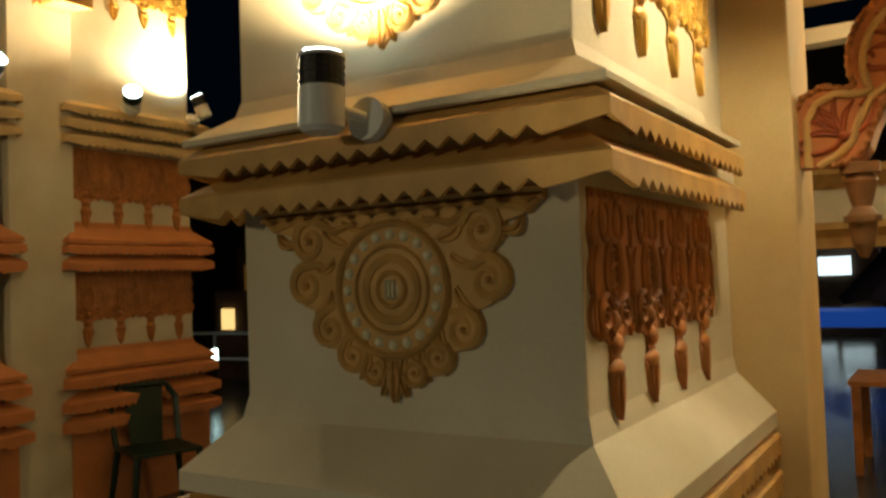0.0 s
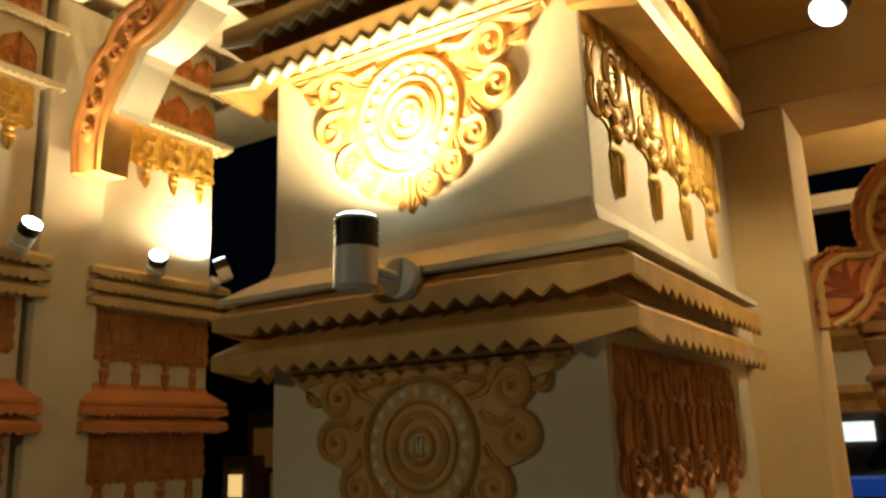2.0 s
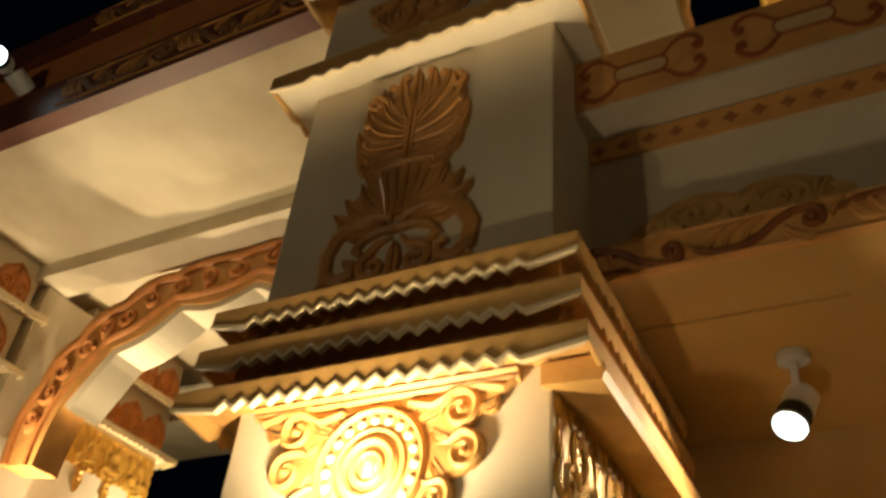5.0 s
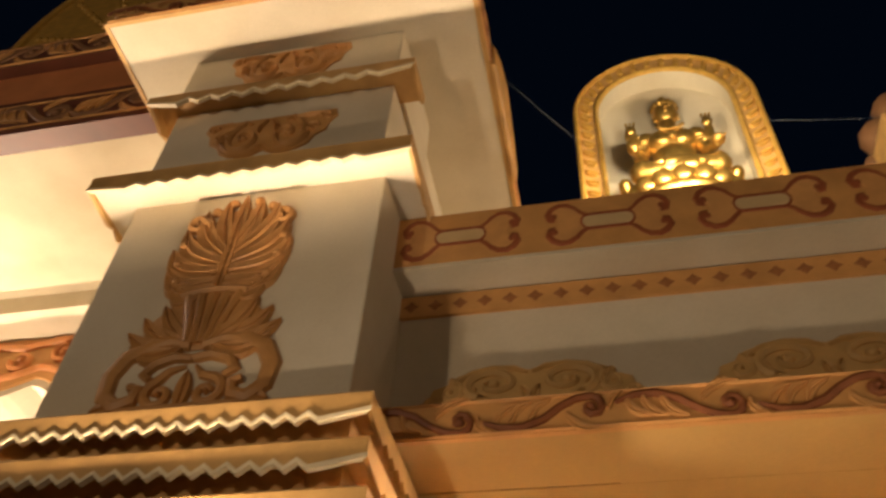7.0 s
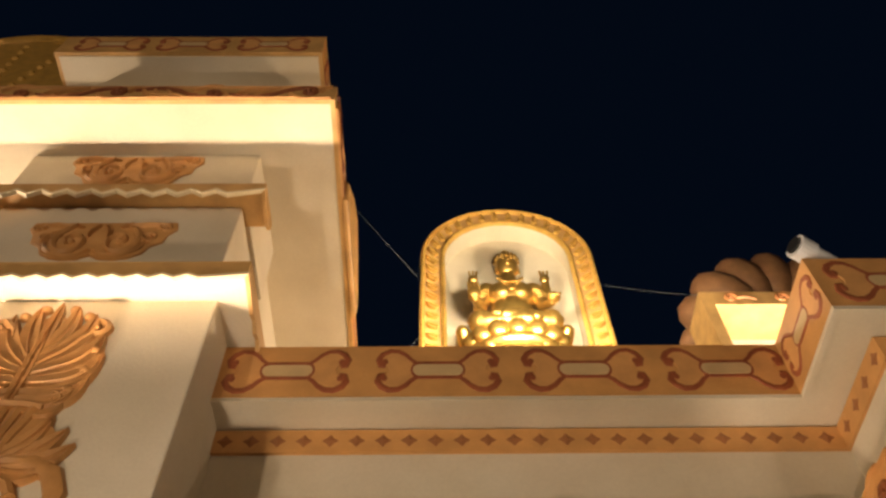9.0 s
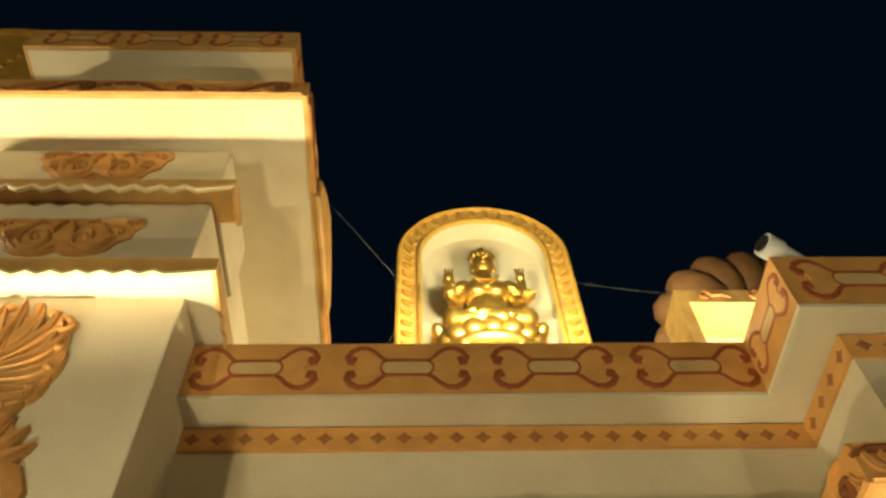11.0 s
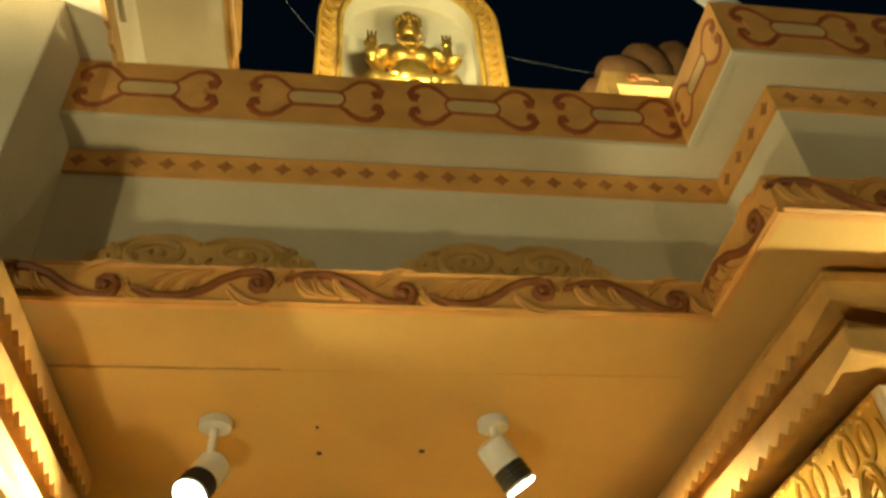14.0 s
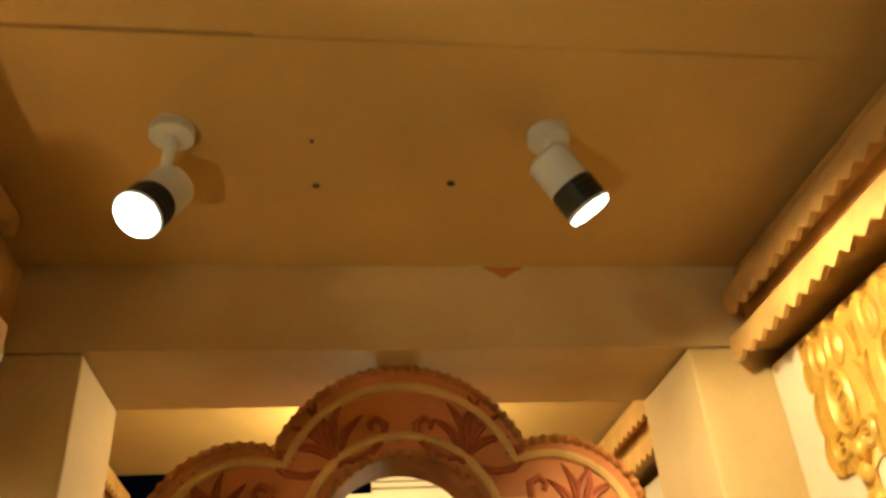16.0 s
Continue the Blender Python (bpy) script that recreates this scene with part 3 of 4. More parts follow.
def cloud(m, parent, mat, half=0.27, drop=0.24, up=-1, name="cloud_relief", deep=1.0):
    """A winged cloud scroll under (up=-1) or over (up=1) a straight edge: two large volutes that meet in the middle and curling wing tips."""
    bm = bmesh.new()
    side = [(1.0, 0.0), (1.03, 0.18), (0.93, 0.34), (0.90, 0.54), (0.75, 0.66), (0.68, 0.84), (0.52, 0.96), (0.34, 1.0), (0.14, 0.98), (0.0, 0.88)]
    pts = [(half * u, up * drop * v) for u, v in side] + [(-half * u, up * drop * v) for u, v in side[-2::-1]]
    plate(bm, m, pts, 0.012, shrink=0.97)
    m = m @ Matrix.Diagonal((1, 1, deep, 1))
    for s in (1, -1):
        spiral = []
        for i in range(23):
            t = i / 22
            a = radians(100 + 480 * t)
            r = 1.0 - 0.80 * t
            spiral.append((s * half * (0.33 - 0.29 * r * math.cos(a)), up * drop * (0.56 - 0.40 * r * math.sin(a))))
        rib(bm, m, [(s * half * 0.86, up * drop * 0.12), (s * half * 0.62, up * drop * 0.10)] + spiral, [half * 0.03, half * 0.05] + [half * (0.065 - 0.035 * i / 22) for i in range(23)], 0.026)
        dome(bm, m, s * half * 0.33, up * drop * 0.56, half * 0.06, 0.028)
        curl(bm, m, s * half * 0.89, up * drop * 0.20, half * 0.10, 180 if s > 0 else 0, 1.2 * s * up, half * 0.035, 0.024)
        curl(bm, m, s * half * 0.73, up * drop * 0.45, half * 0.13, 90 * up, 1.2 * s * up, half * 0.04, 0.024, (s * half * 0.52, up * drop * 0.16))
        rib(bm, m, [(s * half * u, up * drop * v) for u, v in ((0.02, 0.80), (0.14, 0.93), (0.34, 0.95), (0.52, 0.88), (0.64, 0.74), (0.68, 0.60))], [half * q for q in (0.02, 0.04, 0.05, 0.045, 0.04, 0.02)], 0.024)
        for a, b, w in (((0.04, 0.10), (0.10, 0.46), 0.10), ((0.40, 0.06), (0.24, 0.16), 0.08), ((0.50, 0.40), (0.62, 0.60), 0.08)):
            leaf(bm, m, (s * half * a[0], up * drop * a[1]), (s * half * b[0], up * drop * b[1]), half * w, 0.024, 0.15 * s)
    return part(name, bm, mat, parent, "carved ochre cloud scroll", True)


def bow(bm, m, u, v, k, tall=1.3):
    """A painted cartouche between two pairs of C-scrolls with heavy round ends, in low relief."""
    m = m @ Matrix.Translation((0, v, 0)) @ Matrix.Diagonal((1, tall, 1, 1)) @ Matrix.Translation((0, -v, 0))
    ring = arc(u + 0.34 * k, v, 0.15 * k, -80, 80, 6) + arc(u - 0.34 * k, v, 0.15 * k, 100, 260, 6)
    rib(bm, m, ring, 0.034 * k, 0.005, True)
    for s in (1, -1):
        for q in (1, -1):
            pts = [(u + s * a * k, v + q * b * k) for a, b in ((0.40, 0.15), (0.50, 0.21), (0.60, 0.31), (0.74, 0.39), (0.90, 0.40), (1.04, 0.33), (1.11, 0.22), (1.07, 0.12), (0.98, 0.11))]
            rib(bm, m, pts, [x * k for x in (0.036, 0.046, 0.052, 0.056, 0.062, 0.070, 0.078, 0.080, 0.068)], 0.005)
            dome(bm, m, u + s * 1.0 * k, v + q * 0.17 * k, 0.075 * k, 0.006, n=9)


def bow_band(m, us, parent, k=0.18, mat=RUST, label="rust-painted cartouches and scrolls"):
    for u in us:
        bm = bmesh.new()
        bow(bm, m, u, 0, k)
        part("cartouche", bm, mat, parent, label, True)
        bm = bmesh.new()
        plate(bm, m, arc(u + 0.34 * k, 0, 0.15 * k, -90, 90, 6) + arc(u - 0.34 * k, 0, 0.15 * k, 90, 270, 6), 0.004)
        part("cartouche_field", bm, TAN, parent, "tan cartouche field")
        for s in (1, -1):
            bm = bmesh.new()
            half = [(0.46, 0.0), (0.46, 0.18), (0.60, 0.38), (0.76, 0.49), (0.92, 0.50), (1.06, 0.40), (1.08, 0.24), (0.94, 0.12), (0.90, 0.0)]
            pts = [(u + s * x * k, y * k) for x, y in half + [(x, -y) for x, y in half[-2:0:-1]]]
            plate(bm, m, pts, 0.003)
            part("heart_field", bm, WASH, parent, "orange-washed heart")


def rinceau(m, u0, u1, height, parent, mat=MAROON, unit=0.30):
    """A running scroll: S-shaped stems that end in volutes, with leaves between, all touching a thin rail."""
    bm, acc = bmesh.new(), bmesh.new()
    n = max(1, round((u1 - u0) / unit))
    d = (u1 - u0) / n
    h = height
    for i in range(n):
        u, s = u0 + d * i, 1 if i % 2 else -1
        pts = [(u - 0.06 * d, -s * 0.16 * h), (u + 0.08 * d, -s * 0.34 * h), (u + 0.24 * d, -s * 0.36 * h), (u + 0.40 * d, -s * 0.16 * h), (u + 0.52 * d, s * 0.14 * h), (u + 0.64 * d, s * 0.34 * h)]
        c, r = (u + 0.76 * d, s * 0.10 * h), 0.30 * h
        pts += [(c[0] + 0.085 * d * q * math.sin(a) * h / 0.115, c[1] + s * r * q * math.cos(a)) for a, q in ((0.0, 1.0), (0.8, 1.0), (1.6, 0.95), (2.4, 0.85), (3.2, 0.72), (4.0, 0.58), (4.8, 0.42), (5.6, 0.25))]
        ws = [0.05, 0.10, 0.13, 0.12, 0.11, 0.11] + [0.11, 0.11, 0.11, 0.11, 0.11, 0.11, 0.10, 0.08]
        rib(bm, m, pts, [w * h for w in ws], 0.013)
        dome(bm, m, c[0], c[1], 0.11 * h, 0.016)
        for k, q in ((0.02, 0.20), (0.14, 0.24), (0.28, 0.28)):
            leaf(acc, m, (u + d * k, -s * h * 0.24), (u + d * (k + 0.20), s * h * q), h * 0.24, 0.014, 0.2 * s)
        leaf(acc, m, (u + d * 0.88, s * h * 0.0), (u + d * 1.02, s * h * 0.40), h * 0.22, 0.014, 0.2 * s)
        leaf(acc, m, (u + d * 0.56, -s * h * 0.10), (u + d * 0.86, -s * h * 0.40), h * 0.24, 0.014, -0.2 * s)
    for v in (-0.47, 0.47):
        rib(acc, m, [(u0 + (u1 - u0) * k / 12, v * h) for k in range(13)], h * 0.035, 0.010)
    part("scroll_lines", bm, mat, parent, "dark rust running scroll", True)
    part("scroll_leaves", acc, FASCIA, parent, "ochre carved leaves", True)


def diamonds(m, u0, u1, parent, pitch=0.0875, mat=UMBER):
    n = int((u1 - u0) / pitch)
    me = None
    for i in range(n):
        u = u0 + (u1 - u0) * (i + 0.5) / n
        if me is None:
            bm = bmesh.new()
            t = bm.verts.new((0, 0, 0.005))
            r = [bm.verts.new((q * math.cos(math.pi * k / 4), q * 0.95 * math.sin(math.pi * k / 4), -0.002)) for k in range(8) for q in (0.041 if k % 2 == 0 else 0.025,)]
            for k in range(8):
                bm.faces.new((t, r[k], r[(k + 1) % 8]))
            me = bpy.data.meshes.new("diamond")
            bm.to_mesh(me)
            bm.free()
            me.materials.append(mat)
        ob = new("diamond", me)
        ob.parent = parent
        ob.matrix_world = m @ pose(u, 0, 0)


def lotus_row(m, width, height, count, parent, mat):
    p, k = width / count, height
    for c in range(count):
        bm = bmesh.new()
        u = -width / 2 + p * (c + 0.5)
        plate(bm, m, [(u - p * 0.46, 0), (u + p * 0.46, 0), (u + p * 0.47, k * 0.45), (u + p * 0.36, k * 0.74), (u + p * 0.12, k * 0.88), (u, k), (u - p * 0.12, k * 0.88), (u - p * 0.36, k * 0.74), (u - p * 0.47, k * 0.45)], 0.03)
        for s in (1, -1):
            curl(bm, m, u + s * p * 0.20, k * 0.36, p * 0.17, 270, 1.3 * s, p * 0.05, 0.05)
        leaf(bm, m, (u, k * 0.1), (u, k * 0.92), p * 0.26, 0.055)
        rib(bm, m, [(u - p * 0.42, k * 0.04), (u - p * 0.43, k * 0.45), (u - p * 0.32, k * 0.70), (u, k * 0.93), (u + p * 0.32, k * 0.70), (u + p * 0.43, k * 0.45), (u + p * 0.42, k * 0.04)], p * 0.05, 0.045)
        part("lotus_petal", bm, mat, parent, "carved orange lotus petal", True)


# ornament of the tall pillar
medallion(face_front(-1.155, PY0, 1.54), WEST, OCHRE)
medallion(face_front(-1.160, PY0, 2.382), WEST, OCHRE)
fringe(face_east(PX1, 2.325, 1.750), 1.00, 0.505, WEST, TERRA, 4)
fringe(face_east(PX1, 2.37, 2.60), 1.11, 0.485, WEST, GILT, 4)
plume(face_front(-1.185, PY0, 2.995), WEST, AMBER)
cloud(face_front(-1.21, PY0 - 0.02, 4.93), WEST, FASCIA, 0.275, 0.25, deep=1.1)
cloud(face_front(-1.205, PY0, 4.43), WEST, FASCIA, 0.275, 0.245, deep=1.1)
# ornament of the porch pillar
fringe(face_west(RX0, 2.36, 2.612), 1.14, 0.55, EAST, GILT, 5)
fringe(face_west(RX0, 2.36, 1.755), 1.05, 0.52, EAST, TERRA, 4)
medallion(face_front(1.87, PY0 - 0.03, 2.352), EAST, OCHRE)

OB = bpy.data.objects
bow_band(face_front(0, 2.0, 3.82), (-0.44, 0.08, 0.59, 1.085), OB["trim_parapet"], 0.185)
bow_band(face_west(1.30, 1.81, 3.82), (0.0,), OB["trim_parapet"], 0.15)
bow_band(face_front(0, 1.62, 3.82), (1.56, 2.05, 2.55), OB["trim_parapet"], 0.185)
diamonds(face_front(0, 2.135, 3.623), -0.68, 1.44, OB["trim_diamond_band"])
diamonds(face_west(1.45, 1.93, 3.623), -0.2, 0.2, OB["trim_diamond_band"])
diamonds(face_front(0, 1.73, 3.623), 1.47, 2.7, OB["trim_diamond_band"])
rinceau(face_front(0, 1.942, 2.992), -0.67, 1.14, 0.115, OB["trim_frieze"], unit=0.36)
rinceau(face_west(1.15, 1.74, 2.992), -0.2, 0.2, 0.115, OB["trim_frieze"], unit=0.4)
rinceau(face_front(0, 1.54, 2.992), 1.16, 2.6, 0.115, OB["trim_frieze"], unit=0.36)
cloud(face_front(-0.22, 2.15, 3.17), OB["wall_upper"], PALEOCHRE, 0.35, 0.155, 1, deep=1.0)
cloud(face_front(0.67, 2.15, 3.17), OB["wall_upper"], PALEOCHRE, 0.35, 0.165, 1, deep=1.0)
cloud(face_front(2.0, 1.745, 3.17), OB["wall_upper"], PALEOCHRE, 0.31, 0.20, 1)
rinceau(face_front(0, 1.505, 5.033), -2.02, -0.37, 0.12, OB["trim_canopy"], unit=0.42)
rinceau(face_east(-0.35, 2.55, 5.033), -1.0, 1.0, 0.12, OB["trim_canopy"], unit=0.4)
bow_band(face_front(0, 1.53, 5.68), (-1.52, -1.12, -0.72), OB["trim_canopy_top"], 0.15)
bow_band(face_east(-0.47, 2.3, 5.68), (-0.5, 0, 0.5), OB["trim_canopy_top"], 0.15)
rinceau(face_front(0, 2.0, 5.15), -3.9, -2.06, 0.22, OB["trim_west"], BROWN, unit=0.46)
rinceau(face_front(0, 1.98, 5.82), -3.9, -2.06, 0.20, OB["trim_west_top"], BROWN, unit=0.46)
fascia("trim_canopy_diamonds", [(-1.665, 3.5), (-1.665, 1.715), (-0.595, 1.715), (-0.595, 3.5)], 5.36, 5.43, 0.02, OCHRE, "ochre band of carved diamonds")
diamonds(face_front(0, 1.714, 5.395), -1.64, -0.62, OB["trim_canopy_diamonds"], 0.1)
bm = bmesh.new()
gm = face_front(-2.60, 2.10, 5.2)
crown = [(0.92, 0), (0.92, 1.0)] + [(0.85 * math.cos(math.pi * k / 36), 0.9 + 1.2 * math.sin(math.pi * k / 36)) for k in range(3, 37)] + [(-0.85, 0)]
plate(bm, gm, crown, 0.03, back=-0.45, shrink=0.97)
# lighter gilt stands in for lamplight missing on the gable
gable = wall("wall_gable_west", bm, GILT, "ochre carved round gable over the side bay")
bm = bmesh.new()
rib(bm, gm @ Matrix.Translation((0, 0, 0.03)), [(u * 0.92, v * 0.95) for u, v in crown[2:]], 0.035, 0.03)
for k in range(5):
    a = math.pi * (0.38 + 0.14 * k)
    for q in range(9):
        dome(bm, gm @ Matrix.Translation((0, 0, 0.03)), (0.20 + 0.06 * q) * math.cos(a), 0.8 + (0.26 + 0.10 * q) * math.sin(a), 0.026, 0.02, n=7)
part("gable_beads", bm, GILT, gable, "rows of carved studs", True)
# a carved crest hanging on the canopy's east edge
crest = thing("edge_crest", "carved ochre crest on the canopy edge", "ornament", kind="")
bm = bmesh.new()
m = face_east(-0.345, 2.35, 5.02)
plate(bm, m, [(-0.35, -0.06), (0.35, -0.06), (0.38, 0.05), (0.2, 0.22), (0.0, 0.32), (-0.2, 0.22), (-0.38, 0.05)], 0.022, back=-0.002)
part("crest_plate", bm, OCHRE, crest)

# ornament of the side pillars
for y, w in ((4.255, 1.08), (2.55, 1.2)):
    holder = [o for o in OB if o.name.startswith("side_pillar")][0 if y > 4 else 1]
    fringe(face_east(WX, y, 2.60), w, 0.57, holder, TERRA, 4)
    fringe(face_east(WX, y, 1.71), w, 0.53, holder, TERRA, 4)
    fringe(face_east(WX, y, 4.105), w, 0.50, holder, GILT, 4)
    lotus_row(face_east(WX, y, 4.185), w, 0.30, 4, holder, LOTUS)
    lotus_row(face_east(WX, y, 4.625), w, 0.30, 4, holder, LOTUS)


# ---- arches ----
def arch_strip(m, outer, inner, thick, rim=0.0):
    """A flat arch between two outlines of equally many points, with thickness."""
    bm = bmesh.new()
    rows = [[bm.verts.new(m @ Vector((*p, w))) for p in side] for side, w in ((outer, 0), (inner, 0), (inner, -thick), (outer, -thick))]
    for a, b in ((0, 1), (1, 2), (2, 3), (3, 0)):
        for i in range(len(outer) - 1):
            bm.faces.new((rows[a][i], rows[a][i + 1], rows[b][i + 1], rows[b][i]))
    for i in (0, -1):
        bm.faces.new([r[i] for r in rows])
    return bm


def sampled(pts, n):
    """n points at even steps along a polyline."""
    ds = [0.0]
    for a, b in zip(pts, pts[1:]):
        ds.append(ds[-1] + math.dist(a, b))
    return [(float(np.interp(ds[-1] * i / (n - 1), ds, [p[0] for p in pts])), float(np.interp(ds[-1] * i / (n - 1), ds, [p[1] for p in pts]))) for i in range(n)]


def fan(m, u, v, turn, k, parent):
    """A palmette of curved fronds between two curled stems, turned by degrees."""
    g = m @ Matrix.Translation((u, v, 0)) @ Matrix.Rotation(radians(turn), 4, "Z")
    bm = bmesh.new()
    dome(bm, g, 0, 0.0, 0.13 * k, 0.014)
    for s in (1, -1):
        rib(bm, g, [(s * x * k, y * k) for x, y in ((0.0, 0.0), (0.25, -0.10), (0.55, -0.06), (0.80, 0.08), (0.90, 0.28), (0.80, 0.42), (0.66, 0.38), (0.66, 0.26))], [q * k for q in (0.05, 0.06, 0.065, 0.07, 0.07, 0.065, 0.055, 0.045)], 0.012)
    ob = part("palmette", bm, BRICKRED, parent, "dark rust palmette", True)
    for a, r in ((-62, 0.80), (-40, 0.95), (-18, 1.05), (6, 1.08), (30, 0.98), (54, 0.82)):
        t = radians(a)
        bm = bmesh.new()
        leaf(bm, g, (0.02 * k * math.sin(t), 0.02 * k), (r * k * math.sin(t), r * k * math.cos(t)), 0.17 * k, 0.011, 0.16 if a > 0 else -0.16, 8)
        part("frond", bm, BRICKRED, ob, "", True)


arch = thing("passage_arch", "salmon trefoil arch with rust palmettes in the doorway", "arch")
am = face_front(0.352, 3.20, -0.02)
right_out = arc(0, 2.345, 0.350, 90, 24, 16) + arc(0.405, 2.255, 0.235, 112, -22, 18) + [(0.66, 2.165), (0.72, 2.185), (0.785, 2.155), (0.82, 2.09), (0.825, 1.915)]
right_in = arc(0, 2.235, 0.225, 90, 12, 16) + [(0.29, 2.285), (0.37, 2.275), (0.44, 2.225), (0.47, 2.15), (0.535, 2.11), (0.575, 2.04), (0.60, 1.965), (0.655, 1.925), (0.70, 1.915)]
ro, ri = sampled(right_out, 40), sampled(right_in, 40)
outer = [(-u, v) for u, v in ro[::-1]] + ro[1:]
inner = [(-u, v) for u, v in ri[::-1]] + ri[1:]
part("panel", arch_strip(am, outer, inner, 0.09), PINK, arch, "salmon painted panel")
part("lining", arch_strip(am @ Matrix.Translation((0, 0, -0.012)), inner, [(u * 0.985, v - 0.006) for u, v in inner], 0.17), TERRA, arch, "rust arch lining")
bm = bmesh.new()
for line, q in ((outer, 0.05), (inner, -0.045)):
    pts = []
    for i, p in enumerate(line):
        o = (inner if line is outer else outer)[i]
        d = math.dist(p, o)
        pts.append((p[0] + (o[0] - p[0]) * abs(q) / d, p[1] + (o[1] - p[1]) * abs(q) / d))
    rib(bm, am, pts, 0.014, 0.016)
part("moulding", bm, PALEOCHRE, arch, "pale gold moulding line", True)
for line in (outer, inner):
    bm = bmesh.new()
    rib(bm, am, line, 0.010, 0.010)
    for p in sampled(line, 90 if line is outer else 60):
        dome(bm, am, p[0], p[1], 0.014, 0.018, n=6)
    part("beaded_rim", bm, TERRA, arch, "rust beaded rim", True)
for u, v, a, k in ((0.165, 2.445, -20, 0.165), (0.445, 2.265, -26, 0.165), (0.665, 2.010, -30, 0.150)):
    for s in (1, -1):
        fan(am, s * u, v, s * a, k, arch)
for s in (1, -1):
    bm = bmesh.new()
    for a, b, r0, r1 in ((1.90, 1.865, 0.062, 0.062), (1.865, 1.84, 0.04, 0.055), (1.84, 1.755, 0.052, 0.030), (1.755, 1.725, 0.030, 0.050), (1.725, 1.705, 0.058, 0.058), (1.705, 1.63, 0.046, 0.034), (1.63, 1.585, 0.034, 0.012)):
        rod(bm, (0.352 + s * 0.625, 3.245, a), (0.352 + s * 0.625, 3.245, b), r0, r1, 14)
    part("pendant", bm, BROWN, arch, "turned brown pendant", True)

bay = thing("bay_arch", "terracotta cusped arch across the side bay", "arch")
bmx = face_front(-3.48, 3.40, 0)
base_in, base_out = [], []
for i in range(61):
    a = math.pi * i / 60
    c, s = math.cos(a), math.sin(a)
    w = 0.10 * abs(math.sin(a * 6.5))
    base_out.append(((1.70 + 0.05 * abs(math.sin(a * 10))) * c * (abs(c) ** -0.12 if abs(c) > 0.01 else 1), 3.50 + (1.37 + 0.05 * abs(math.sin(a * 10))) * s ** 0.72))
    base_in.append((1.36 * c, 3.46 + (1.12 - w) * max(s, 0.0) ** 0.78))
part("band", arch_strip(bmx, base_out, base_in, 0.22), FASCIA, bay, "ochre carved band")
bm = bmesh.new()
for k, r in ((0.2, 0.03), (0.8, 0.025)):
    rib(bm, bmx, [(o[0] + (i[0] - o[0]) * k, o[1] + (i[1] - o[1]) * k) for o, i in zip(base_out, base_in)], r, 0.03)
for n in range(3, 58, 3):
    o, i = base_out[n], base_in[n]
    curl(bm, bmx, (o[0] + i[0]) / 2, (o[1] + i[1]) / 2, 0.075, 30 * n, 1.4, 0.022, 0.035)
part("carving", bm, LOTUS, bay, "terracotta carved scrolls", True)
lining = arch_strip(face_front(-3.48, 3.42, 0), base_in[6:-6], [(u * 0.95, v - 0.05) for u, v in base_in[6:-6]], 0.26)
part("lining", lining, CREAM, bay, "cream scalloped lining")

# ---- lamps with fixtures ----
def lamp(mount, foot, lens, aim, watts, label, cone=120, colour=WARM, r=0.045, length=0.19, blend=0.6):
    """A spotlight: a round mount, a bent arm, a white body with a black collar, and a lit lens that faces aim."""
    t = thing("spotlight", label, "lamp", "spotlights")
    d = (Vector(aim) - Vector(lens)).normalized()
    lens = Vector(lens)
    back = lens - d * length
    bm = bmesh.new()
    rod(bm, mount, foot, r * 0.95)
    part("mount", bm, WHITE, t, "", False)
    bm = bmesh.new()
    mid = lens - d * length * 0.62
    side = (Vector(foot) - mid)
    rod(bm, foot, mid + side * 0.35, 0.012, n=10)
    rod(bm, mid + side * 0.42, mid, 0.012, n=10)
    part("arm", bm, WHITE, t)
    bm = bmesh.new()
    rod(bm, back, back + d * length * 0.06, r * 0.75, r)
    rod(bm, back + d * length * 0.06, back + d * length * 0.56, r)
    part("body", bm, WHITE, t, "white plastic housing", True)
    bm = bmesh.new()
    rod(bm, back + d * length * 0.56, lens - d * 0.006, r * 0.97)
    for q in (0.62, 0.72, 0.82, 0.92):
        rod(bm, back + d * length * q, back + d * length * (q + 0.035), r * 1.02)
    part("collar", bm, BLACK, t, "black ribbed collar")
    bm = bmesh.new()
    rod(bm, lens - d * 0.012, lens - d * 0.004, r * 1.03)
    part("bezel", bm, WHITE, t, "pale lens bezel")
    bm = bmesh.new()
    rod(bm, lens - d * 0.006, lens, r * 0.92)
    part("lens", bm, LENS, t, "glaring white lens")
    spot("spotlight_glow", lens + d * 0.01, lens + d, watts, cone, blend, r * 0.8, colour)
    return t


lamp((-1.118, 1.685, 1.925), (-1.118, 1.65, 1.930), (-1.190, 1.592, 2.075), (-1.186, 1.615, 2.7), 380, "white spotlight on the cornice, aimed up at the medallion", 150, blend=1.0, length=0.178, r=0.052)
lamp((-0.172, 2.515, 2.94), (-0.172, 2.515, 2.915), (-0.215, 2.50, 2.70), (-0.515, 2.04, 1.87), 100, "white ceiling spotlight with black collar", 172, length=0.16, r=0.050)
lamp((0.652, 2.50, 2.94), (0.652, 2.50, 2.915), (0.715, 2.49, 2.72), (1.235, 2.60, 1.92), 105, "white ceiling spotlight turned to the gilded panel", 138, blend=0.5, length=0.16, r=0.050)
# unseen lamp, added as the mirror of the west one to light this side
lamp((2.005, 1.66, 1.895), (2.005, 1.615, 1.90), (1.89, 1.57, 2.075), (1.89, 1.58, 2.7), 70, "added white spotlight, out of view, on the porch pillar cornice", 150, blend=1.0, length=0.18)
